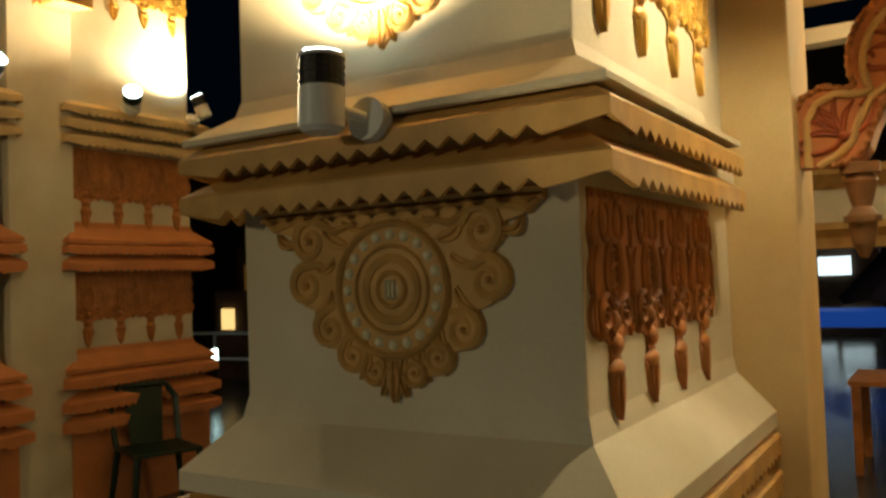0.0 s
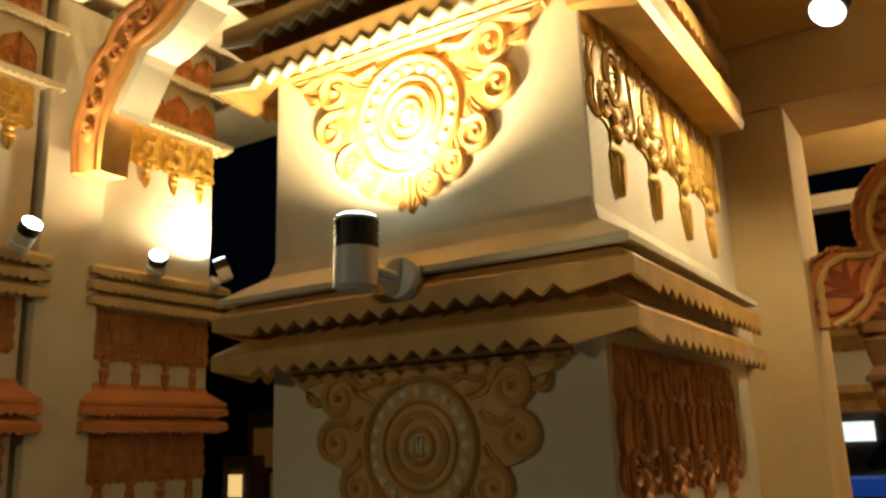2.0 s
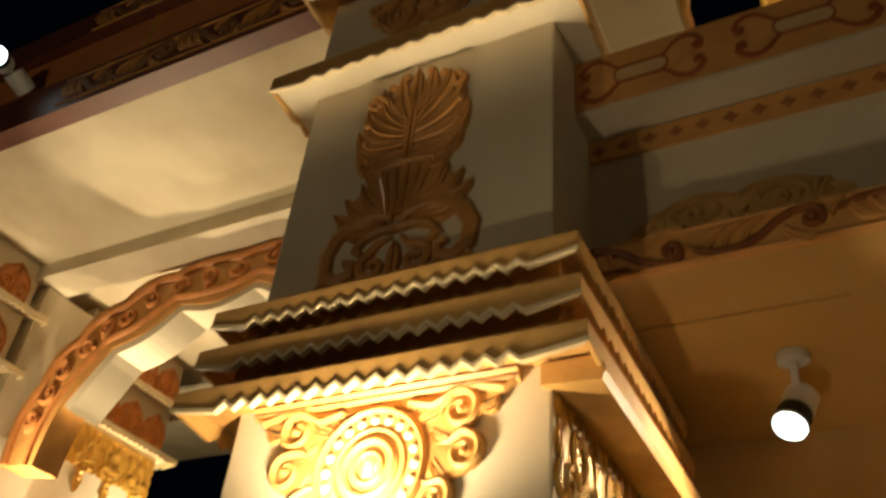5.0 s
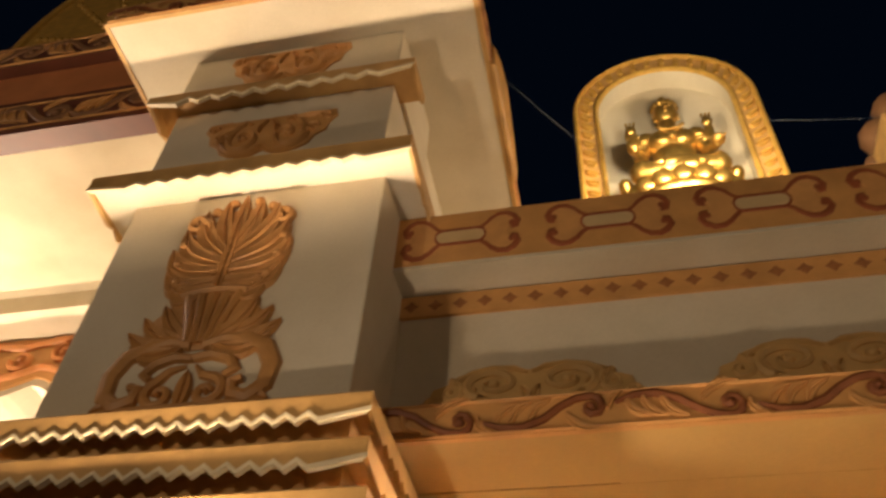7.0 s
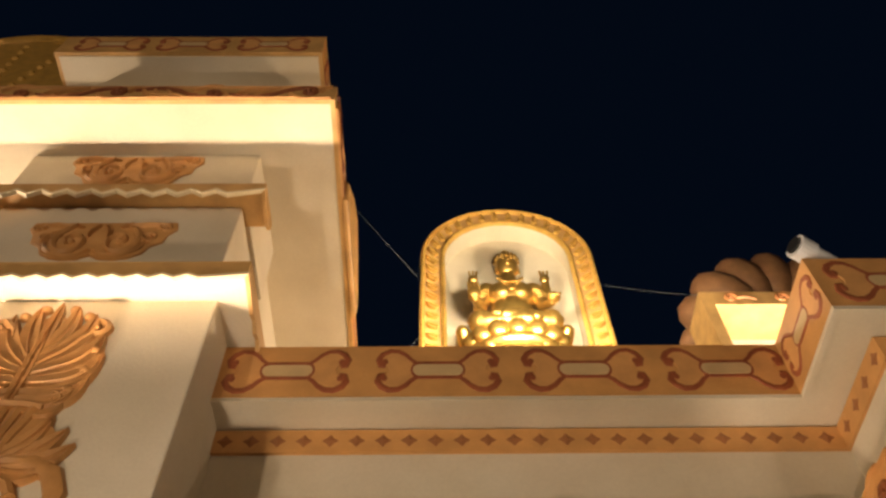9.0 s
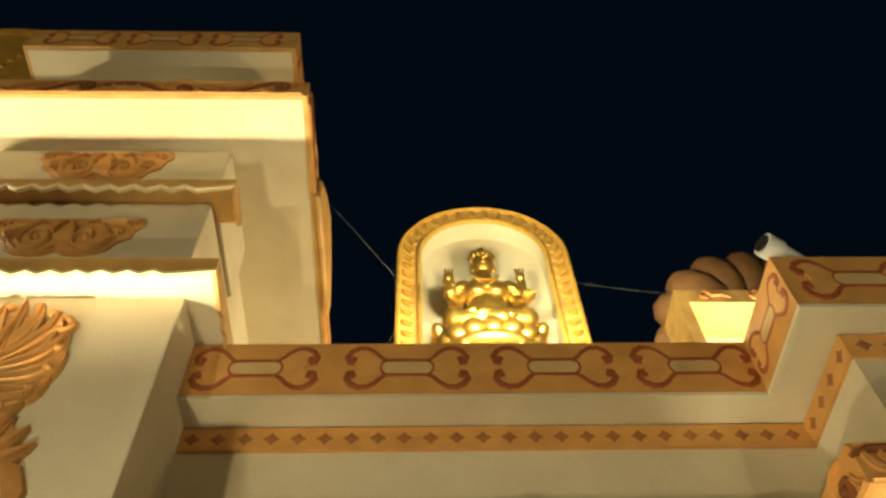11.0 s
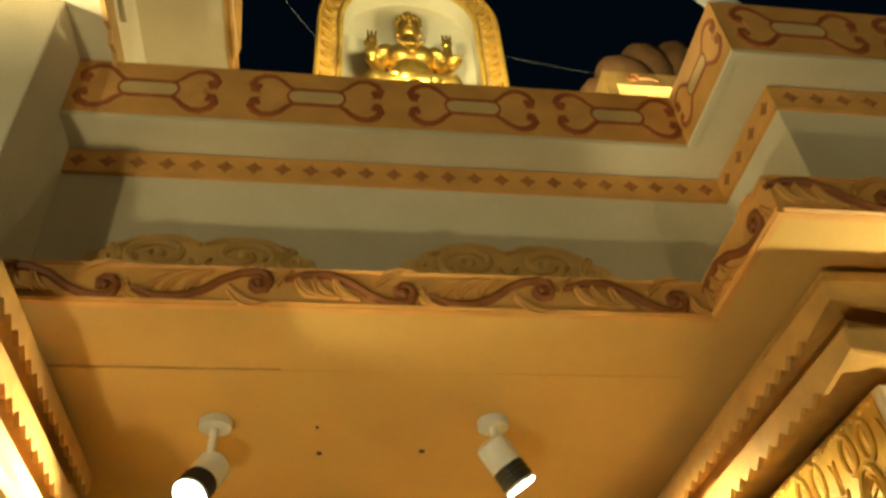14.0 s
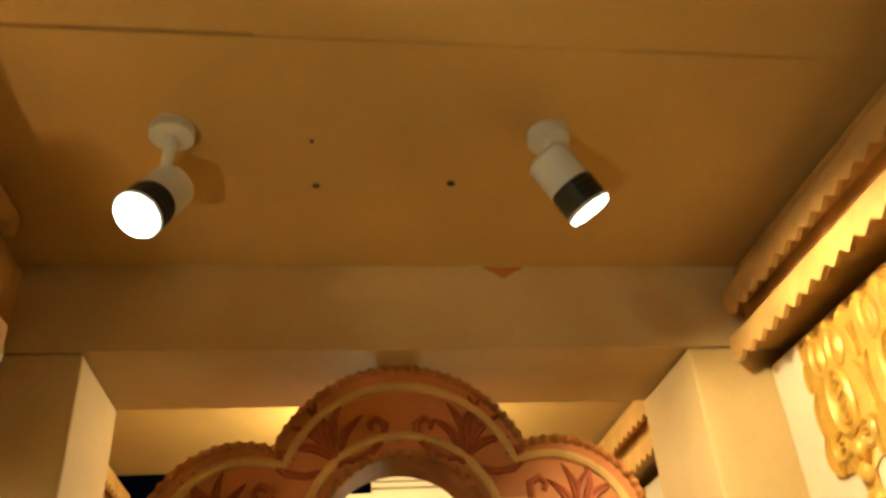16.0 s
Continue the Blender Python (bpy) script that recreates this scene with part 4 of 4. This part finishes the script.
lamp((-5.16, 4.72, 2.90), (-5.13, 4.72, 2.93), (-5.10, 4.72, 3.10), (-5.22, 4.55, 3.6), 290, "white spotlight on the side pillar cornice, aimed up", 150, r=0.055)
lamp((-5.16, 3.05, 2.90), (-5.13, 3.05, 2.93), (-5.02, 3.06, 3.05), (-3.6, 2.95, 4.2), 350, "white spotlight on the side pillar cornice", 160, r=0.068)
lamp((-5.16, 4.12, 2.90), (-5.13, 4.12, 2.93), (-5.05, 4.08, 3.02), (-3.4, 2.9, 4.3), 540, "white spotlight on the side pillar, glaring outwards", 150, r=0.068)
lamp((-4.30, 1.99, 5.33), (-4.30, 1.86, 5.37), (-4.30, 1.72, 5.38), (-3.0, 0.0, 4.4), 110, "white flood lamp on the side bay fascia", 140, r=0.07, length=0.14)
# unseen floodlight, added to light the parapet and cast its ledge shadows
lamp((-1.0, 0.05, 0.0), (-1.0, 0.05, 0.03), (-0.97, 0.10, 0.16), (0.34, 1.95, 3.78), 150, "added white ground floodlight, never in view, aimed up at the parapet", 47, r=0.08, length=0.12, blend=0.4)
# added bulb without a fixture that fills the canopy soffit and tower sides
bulb("roof_lamp_glow", (0.62, 2.95, 4.55), 34, 0.1)
# added fill bulbs behind the view, no fixtures, to brighten the front
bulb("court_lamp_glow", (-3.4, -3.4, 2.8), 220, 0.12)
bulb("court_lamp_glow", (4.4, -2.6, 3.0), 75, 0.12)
bulb("inner_lamp_glow", (0.35, 4.2, 2.66), 60)

# ---- roof shrine ----
wall("wall_roof_block", boxes((-0.4, 3.9, 3.62, 5.2, 3.5, 5.25)))
niche = thing("roof_niche", "arched cream niche with gilded ochre frame on the roof", "niche")
nm = face_front(0.628, 3.6, 5.2)
no = [(-0.628, 0)] + arc(0, 1.57, 0.628, 180, 0, 24) + [(0.628, 0)]
ni = [(-0.482, 0)] + arc(0, 1.55, 0.482, 180, 0, 24) + [(0.482, 0)]
part("frame", arch_strip(nm, no, ni, 0.22), OCHRE, niche, "gilded ochre arched frame")
part("lining", arch_strip(nm @ Matrix.Translation((0, 0, -0.012)), ni, [(u * 0.985, v - 0.008) for u, v in ni], 0.2), CREAM, niche, "cream niche lining")
bm = bmesh.new()
plate(bm, nm @ Matrix.Translation((0, 0, -0.18)), [(u * 1.1, v) for u, v in ni], 0.02, shrink=0.99)
part("back", bm, CREAM, niche, "cream niche back")
bm = bmesh.new()
for p, q in zip(sampled(no, 46), sampled(ni, 46)):
    c = ((p[0] + q[0]) / 2, (p[1] + q[1]) / 2)
    leaf(bm, nm, (p[0] * 0.3 + q[0] * 0.7, p[1] * 0.3 + q[1] * 0.7), (p[0] * 0.85 + q[0] * 0.15, p[1] * 0.85 + q[1] * 0.15), 0.055, 0.035)
for line in (no, ni):
    rib(bm, nm, line, 0.02, 0.03)
part("frame_carving", bm, GILT, niche, "carved leaf border", True)


def blob(bm, c, r, n=14, turn=None):
    mm = Matrix.Translation(c) @ (turn or Matrix.Identity(4)) @ Matrix.Diagonal((*r, 1))
    bmesh.ops.create_uvsphere(bm, u_segments=n, v_segments=max(6, n * 2 // 3), radius=1, matrix=mm)


bm = bmesh.new()
SX = 0.595


def limb(a, c, r0, r1):
    a, c = (SX + a[0], a[1], a[2]), (SX + c[0], c[1], c[2])
    rod(bm, a, c, r0, r1, 14)
    blob(bm, a, (r0, r0, r0), 10)
    blob(bm, c, (r1, r1, r1), 10)


# pedestal and lotus petals
for z, rx, ry in ((5.28, 0.30, 0.20), (5.40, 0.27, 0.18), (5.50, 0.29, 0.19)):
    blob(bm, (SX, 3.45, z), (rx, ry, 0.09), 18)
for k in range(7):
    a = math.pi * (k + 0.5) / 7
    blob(bm, (SX - 0.27 * math.cos(a), 3.44 - 0.15 * math.sin(a), 5.59), (0.072, 0.045, 0.075), 12)
    blob(bm, (SX - 0.25 * math.cos(a + 0.2), 3.45 - 0.13 * math.sin(a + 0.2), 5.50), (0.07, 0.045, 0.06), 12)
blob(bm, (SX, 3.46, 5.62), (0.27, 0.16, 0.05), 18)
# crossed legs under a draped cloth
for s in (1, -1):
    limb((s * 0.07, 3.45, 5.73), (s * 0.225, 3.36, 5.72), 0.088, 0.082)
    limb((s * 0.225, 3.36, 5.705), (-s * 0.07, 3.30, 5.685 + 0.02 * s), 0.075, 0.055)
    blob(bm, (SX - s * 0.11, 3.29, 5.695 + 0.02 * s), (0.06, 0.035, 0.03), 10)
    for k in range(4):
        limb((s * (0.10 + 0.045 * k), 3.32 + 0.008 * k, 5.79 - 0.006 * k), (s * (0.075 + 0.045 * k), 3.295 + 0.012 * k, 5.69), 0.009, 0.007)
    # bolster ends beside the knees
    limb((s * 0.31, 3.50, 5.66), (s * 0.335, 3.44, 5.72), 0.05, 0.045)
    # shoulders and the four arms
    blob(bm, (SX + s * 0.155, 3.45, 6.14), (0.075, 0.065, 0.07), 12)
    limb((s * 0.165, 3.45, 6.13), (s * 0.215, 3.43, 5.95), 0.058, 0.046)
    for k in range(3):
        blob(bm, (SX + s * (0.178 + 0.011 * k), 3.445, 6.09 - 0.035 * k), (0.062, 0.062, 0.010), 12)
    limb((s * 0.155, 3.48, 6.14), (s * 0.245, 3.47, 6.12), 0.048, 0.042)
    limb((s * 0.245, 3.47, 6.12), (s * 0.25, 3.44, 6.21), 0.040, 0.03)
    blob(bm, (SX + s * 0.247, 3.425, 6.255), (0.036, 0.028, 0.04), 10)
    for k in (-1, 0, 1):
        limb((s * 0.247 + 0.018 * k, 3.42, 6.27), (s * 0.245 + 0.026 * k, 3.41, 6.325), 0.010, 0.008)
    blob(bm, (SX + s * 0.07, 3.445, 6.40), (0.018, 0.022, 0.035), 8)
    blob(bm, (SX + s * 0.075, 3.44, 6.352), (0.014, 0.014, 0.018), 8)
    blob(bm, (SX + s * 0.026, 3.37, 6.432), (0.013, 0.008, 0.007), 8)
    blob(bm, (SX + s * 0.06, 3.385, 6.06), (0.07, 0.04, 0.05), 12)
# raised open palm and the resting hand
limb((-0.20, 3.43, 5.95), (-0.25, 3.33, 5.92), 0.038, 0.028)
blob(bm, (SX - 0.255, 3.31, 5.965), (0.045, 0.022, 0.052), 12)
for k in range(4):
    limb((-0.285 + 0.02 * k, 3.305, 6.00), (-0.292 + 0.022 * k, 3.30, 6.06 - 0.006 * abs(k - 1.5)), 0.011, 0.009)
limb((0.20, 3.43, 5.95), (0.245, 3.32, 5.87), 0.038, 0.028)
blob(bm, (SX + 0.25, 3.29, 5.875), (0.045, 0.05, 0.03), 12)
for k in range(4):
    limb((0.222 + 0.02 * k, 3.265, 5.875), (0.222 + 0.02 * k, 3.235, 5.85), 0.010, 0.009)
# torso, neck, head and crown
blob(bm, (SX, 3.445, 5.90), (0.145, 0.10, 0.16), 18)
blob(bm, (SX, 3.445, 6.09), (0.175, 0.098, 0.13), 18)
blob(bm, (SX, 3.42, 5.81), (0.14, 0.10, 0.035), 18)
limb((0, 3.455, 6.18), (0, 3.45, 6.32), 0.07, 0.052)
blob(bm, (SX, 3.44, 6.405), (0.08, 0.078, 0.105), 18)
limb((0, 3.366, 6.42), (0, 3.356, 6.392), 0.008, 0.013)
blob(bm, (SX, 3.37, 6.366), (0.024, 0.010, 0.008), 8)
blob(bm, (SX, 3.45, 6.475), (0.085, 0.078, 0.035), 18)
for k in range(9):
    a = math.pi * k / 8
    blob(bm, (SX - 0.082 * math.cos(a), 3.45 - 0.075 * math.sin(a), 6.49), (0.016, 0.014, 0.026), 7)
rod(bm, (SX, 3.45, 6.48), (SX, 3.45, 6.57), 0.068, 0.035, 16)
blob(bm, (SX, 3.45, 6.59), (0.032, 0.032, 0.035), 10)
# necklaces
for n, dz, r in ((13, 0.055, 0.085), (9, 0.10, 0.065)):
    for k in range(n):
        t = math.pi * (k + 0.5) / n
        blob(bm, (SX - r * math.cos(t), 3.36 - 0.010 * math.sin(t), 6.19 - dz * math.sin(t)), (0.011, 0.010, 0.011), 6)
blob(bm, (SX, 3.345, 6.065), (0.028, 0.012, 0.03), 10)
statue = part("statue", bm, GOLD, None, "", True)
tagged(statue, "gold seated statue on a lotus base in the niche", "statue")
for x in (0.44, 0.80):
    spot("niche_lamp_glow", (x, 2.62, 5.30), (0.62, 3.6, 6.3), 88, 115, 0.5, 0.05, (1.0, 0.80, 0.46))

side = thing("roof_shrine", "small lit roof shrine with ochre frame and petalled dome", "shrine")
sm = face_front(2.35, 3.6, 5.3)
so = [(-0.39, 0), (-0.39, 1.03), (0.9, 1.03), (0.9, 0)]
si = [(-0.31, 0), (-0.31, 0.89), (0.82, 0.89), (0.82, 0)]
part("frame", arch_strip(sm, so, si, 0.35), OCHRE, side, "gilded frame")
part("back", boxes((1.98, 3.2, 3.93, 3.96, 5.3, 6.25)), CREAM, side, "cream lit back")
for k in range(3):
    bm = bmesh.new()
    curl(bm, sm, -0.18 + 0.36 * k, 0.96, 0.045, 0, 1.4, 0.014, 0.02, (0.0 + 0.36 * k, 0.94))
    part("frame_scroll", bm, TERRA, side, "rust scrolls", True)
bm = bmesh.new()
for k in range(9):
    a = math.pi * (0.02 + 0.96 * k / 8)
    blob(bm, (2.90 - 0.66 * math.cos(a), 4.15, 6.35 + 0.85 * math.sin(a)), (0.19, 0.20, 0.30), 10, Matrix.Rotation(a - math.pi / 2, 4, "Y"))
blob(bm, (2.90, 4.3, 6.3), (0.62, 0.2, 0.86))
box(bm, 2.15, 3.6, 4.1, 4.4, 5.2, 6.3)
# the dome's weak light is put into this dark brown
part("petal_dome", bm, BROWN, side, "brown petalled dome", True)
spot("shrine_lamp_glow", (2.45, 3.52, 5.36), (2.5, 3.95, 5.95), 75, 140, 0.6, 0.05, (1.0, 0.84, 0.58))

# camera on the parapet and cables
cctv = thing("security_camera", "white bullet security camera on the parapet corner", "camera")
bm = bmesh.new()
rod(bm, (1.31, 1.62, 4.015), (1.445, 1.69, 3.985), 0.037, n=18)
rod(bm, (1.303, 1.6165, 4.017), (1.36, 1.645, 4.004), 0.043, n=18)
part("housing", bm, WHITE, cctv, "white housing")
bm = bmesh.new()
rod(bm, (1.296, 1.613, 4.019), (1.304, 1.617, 4.017), 0.032, n=16)
part("lens", bm, BLACK, cctv, "black lens ring")
bm = bmesh.new()
rod(bm, (1.38, 1.665, 3.93), (1.38, 1.665, 3.97), 0.018, n=10)
part("stalk", bm, WHITE, cctv)


def cable(a, b, sag):
    bm = bmesh.new()
    a, b = Vector(a), Vector(b)
    old = None
    for i in range(17):
        p = a.lerp(b, i / 16) - Vector((0, 0, sag * math.sin(math.pi * i / 16)))
        now = [bm.verts.new(p + Vector((0.0013 * math.cos(k * 2.1), 0, 0.0013 * math.sin(k * 2.1)))) for k in range(3)]
        if old:
            for k in range(3):
                bm.faces.new((old[k], old[(k + 1) % 3], now[(k + 1) % 3], now[k]))
        old = now
    tagged(part("cable", bm, GREY), "thin pale cable strung over the roof", "cable", "roof cables")


cable((-0.75, 3.5, 7.68), (0.04, 3.58, 6.36), 0.0)
cable((1.25, 3.58, 6.40), (2.1, 3.62, 6.30), 0.02)
cable((-0.35, 3.66, 5.25), (0.02, 3.6, 5.95), 0.0)

# ceiling nails and a brown triangular mark on the lintel
for x, y, s in ((0.455, 2.695, 0.011), (0.130, 2.712, 0.010), (0.123, 2.546, 0.005)):
    bm = bmesh.new()
    blob(bm, (x, y, CEIL), (s, s * 0.7, 0.006), 8)
    tagged(part("ceiling_nail", bm, BLACK), "dark rusted nail stub in the ceiling", "nail", "ceiling nails")

bm = bmesh.new()
plate(bm, face_front(0, 3.084, 0), [(0.650, 2.900), (0.712, 2.937), (0.592, 2.937)], 0.002, back=-0.001)
tagged(part("plaster_chip", bm, TERRA), "brown triangular mark on the lintel plaster", "chip", kind="structure")

# ---- chair ----
chair = thing("plastic_chair", "dark green plastic chair beside the side pillar", "chair", at=(-4.86, 4.08, 0))
chair.rotation_euler = (0, 0, radians(70))
chair.scale = (1.12, 1.12, 1.06)


def chair_part(name, bm, label=""):
    return part(name, bm, GREEN, chair, label)


chair_part("seat", bevelled(boxes((-0.21, 0.21, -0.21, 0.21, 0.41, 0.435)), 0.01))
for sx in (-1, 1):
    for sy in (-1, 1):
        bm = bmesh.new()
        rod(bm, (sx * 0.19, sy * 0.19, 0.415), (sx * 0.235, sy * 0.235, 0.0), 0.022, 0.017, 10)
        chair_part("leg", bm)
bm = bmesh.new()
for sx in (-1, 1):
    rod(bm, (sx * 0.20, 0.19, 0.43), (sx * 0.215, 0.27, 0.72), 0.02, 0.02, 8)
    rod(bm, (sx * 0.215, 0.27, 0.72), (sx * 0.15, 0.285, 0.82), 0.02, 0.02, 8)
rod(bm, (-0.15, 0.285, 0.82), (0.15, 0.285, 0.82), 0.022, 0.022, 8)
chair_part("back_frame", bm)
bm = bmesh.new()
v = [bm.verts.new(p) for p in ((-0.10, 0.205, 0.43), (0.10, 0.205, 0.43), (0.13, 0.28, 0.82), (-0.13, 0.28, 0.82), (-0.10, 0.22, 0.43), (0.10, 0.22, 0.43), (0.13, 0.295, 0.82), (-0.13, 0.295, 0.82))]
for f in ((0, 1, 2, 3), (7, 6, 5, 4), (0, 4, 5, 1), (1, 5, 6, 2), (2, 6, 7, 3), (3, 7, 4, 0)):
    bm.faces.new([v[i] for i in f])
chair_part("back_splat", bm)

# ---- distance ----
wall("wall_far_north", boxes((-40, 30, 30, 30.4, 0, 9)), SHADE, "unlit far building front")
# unseen wall, added to close the court behind the view
wall("wall_behind", boxes((-20, 20, -12.4, -12, 0, 9)), SHADE, "added plain wall that closes the court behind the view")
SIGN = glow("lit_shop_window", (0.85, 0.95, 1.0), 2.2)
AMBERLIT = glow("lit_amber_window", (1.0, 0.62, 0.22), 1.6)
# lamplight on the house wall, put in as weak emission of wall panels
DIMLIT = glow("amber_wall_glow", (0.75, 0.36, 0.07), 0.06)
# blue light on the canvas is put in as emission of the canvas itself
BLUE = glow("blue_glow_canvas", (0.02, 0.10, 0.55), 0.45)
NAVY = material("navy_canvas", (0.015, 0.016, 0.06), 0.8)
VIOLET = glow("violet_neon", (0.35, 0.12, 0.9), 1.5)


def shop(x, y, rows, mat, label):
    """A small shop front: dark surround with lit panes between mullions."""
    t = thing("shop_front", label, "shop", "far shops")
    x0, x1 = min(r[0] for r in rows) - 0.2, max(r[1] for r in rows) + 0.2
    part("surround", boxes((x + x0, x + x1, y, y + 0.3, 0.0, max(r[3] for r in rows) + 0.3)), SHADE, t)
    for a, b, c, d in rows:
        part("pane", boxes((x + a, x + b, y - 0.05, y - 0.01, c, d)), mat, t, "glowing panel")


shop(-2.3, 20, ((-0.5, -0.05, 2.0, 2.2), (0.0, 0.5, 1.95, 2.1), (-0.3, 0.35, 1.35, 1.75), (0.1, 0.7, 0.35, 0.6), (-0.45, 0.0, 0.3, 0.5)), SIGN, "far shop front with white-lit panes")
shop(-0.6, 22, ((-0.6, 0.4, 1.6, 2.2), (0.8, 1.8, 1.2, 2.0), (2.4, 3.6, 1.4, 2.3)), SIGN, "far shop front with white-lit panes")
shop(-10.55, 10.2, ((-0.16, 0.12, 0.85, 1.20),), AMBERLIT, "far house front with amber-lit window")
shop(-10.0, 10.6, ((-0.55, 0.30, 1.30, 1.95), (-0.15, 0.30, 0.75, 1.2)), DIMLIT, "far house front, amber lamplight on its wall put in as glow")
awning = thing("market_awning", "market awning over the wet court, its blue light put in as glow", "awning")
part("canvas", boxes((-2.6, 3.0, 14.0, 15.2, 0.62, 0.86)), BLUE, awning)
for x in (-2.4, 0.2, 2.8):
    bm = bmesh.new()
    rod(bm, (x, 14.1, 0), (x, 14.1, 0.63), 0.03, n=8)
    part("post", bm, SHADE, awning)
neon = tagged(part("neon_strip", boxes((-2.0, -1.7, 12.0, 12.05, 0.0, 0.5)), VIOLET), "violet neon strip standing on the court", "sign")
umbrella = thing("market_umbrella", "navy canvas market umbrella", "umbrella")
bm = bmesh.new()
top = bm.verts.new((0.1, 9.0, 2.05))
rim = [bm.verts.new((0.1 + 1.1 * math.cos(2 * math.pi * k / 16), 9.0 + 1.1 * math.sin(2 * math.pi * k / 16), 1.25 - 0.05 * (k % 2))) for k in range(16)]
mid = [bm.verts.new((0.1 + 0.62 * math.cos(2 * math.pi * k / 16), 9.0 + 0.62 * math.sin(2 * math.pi * k / 16), 1.78)) for k in range(16)]
for k in range(16):
    bm.faces.new((top, mid[k], mid[(k + 1) % 16]))
    bm.faces.new((mid[k], rim[k], rim[(k + 1) % 16], mid[(k + 1) % 16]))
part("canopy", bm, NAVY, umbrella)
bm = bmesh.new()
rod(bm, (0.1, 9.0, 0), (0.1, 9.0, 2.0), 0.025, n=8)
part("pole", bm, SHADE, umbrella)
table = thing("court_table", "low wooden table on the wet court", "table")
part("tabletop", boxes((-0.75, 0.9, 7.0, 7.8, 0.66, 0.70)), TERRA, table)
for x in (-0.7, 0.85):
    for y in (7.05, 7.75):
        part("leg", boxes((x - 0.03, x + 0.03, y - 0.03, y + 0.03, 0, 0.66)), TERRA, table)
rail = thing("court_railing", "pale metal railing by the water", "railing")
for z in (0.45, 0.85):
    bm = bmesh.new()
    rod(bm, (-11.5, 9.2, z), (-7.0, 9.6, z), 0.025, n=8)
    part("rail", bm, WHITE, rail)
for k in range(7):
    bm = bmesh.new()
    rod(bm, (-11.5 + 0.75 * k, 9.2 + 0.067 * k, 0), (-11.5 + 0.75 * k, 9.2 + 0.067 * k, 0.85), 0.025, n=8)
    part("post", bm, WHITE, rail)
post = thing("bollard_lamp", "low bollard lamp with white glaring head", "lamp")
bm = bmesh.new()
rod(bm, (-9.2, 8.6, 0), (-9.2, 8.6, 0.5), 0.04, n=10)
part("post", bm, BLACK, post)
bm = bmesh.new()
rod(bm, (-9.2, 8.6, 0.5), (-9.2, 8.6, 0.68), 0.05, n=12)
part("head", bm, glow("bollard_head", (0.8, 1.0, 0.95), 8.0), post, "white glaring lamp head")
# portico of the market court: cream and gold mouldings on turned posts
portico = thing("market_portico", "cream and gold moulded portico beam over the wet court", "portico")
part("beam", boxes((-3.2, 3.4, 8.0, 8.3, 1.93, 2.30)), CREAM, portico, "cream beam")
part("moulding", sweep(bmesh.new(), [(-3.2, 8.0), (3.4, 8.0)], [(0, 1.93, 0), (0.10, 1.93, 0), (0.12, 1.87, 0), (0.05, 1.80, 0), (0.06, 1.71, 0), (0, 1.70, 0)]), OCHRE, portico, "gold moulding")
part("moulding", sweep(bmesh.new(), [(-3.2, 8.0), (3.4, 8.0)], [(0, 2.40, 0), (0.16, 2.40, 0), (0.16, 2.34, 0), (0.05, 2.24, 0), (0, 2.22, 0)]), OCHRE, portico, "gold moulding")
for x in (-3.05, 3.25):
    part("post", boxes((x - 0.14, x + 0.14, 8.02, 8.28, 0, 1.93)), CREAM, portico)
# made-up lantern, out of view, added only to brighten the portico beam
lantern = thing("court_lantern", "small warm lantern added out of view to light the portico", "lamp")
bm = bmesh.new()
rod(bm, (0.9, 7.6, 2.60), (0.9, 7.6, 2.72), 0.03, 0.10, 8)
rod(bm, (0.9, 7.6, 2.72), (0.9, 7.6, 2.75), 0.12, 0.12, 8)
part("cap", bm, BLACK, lantern)
bm = bmesh.new()
rod(bm, (0.9, 7.6, 2.75), (0.9, 8.1, 2.75), 0.015, n=8)
rod(bm, (0.9, 8.1, 2.75), (0.9, 8.1, 2.28), 0.015, n=8)
part("bracket", bm, BLACK, lantern)
bulb("lantern_glow", (0.9, 7.6, 2.5), 70, 0.06)
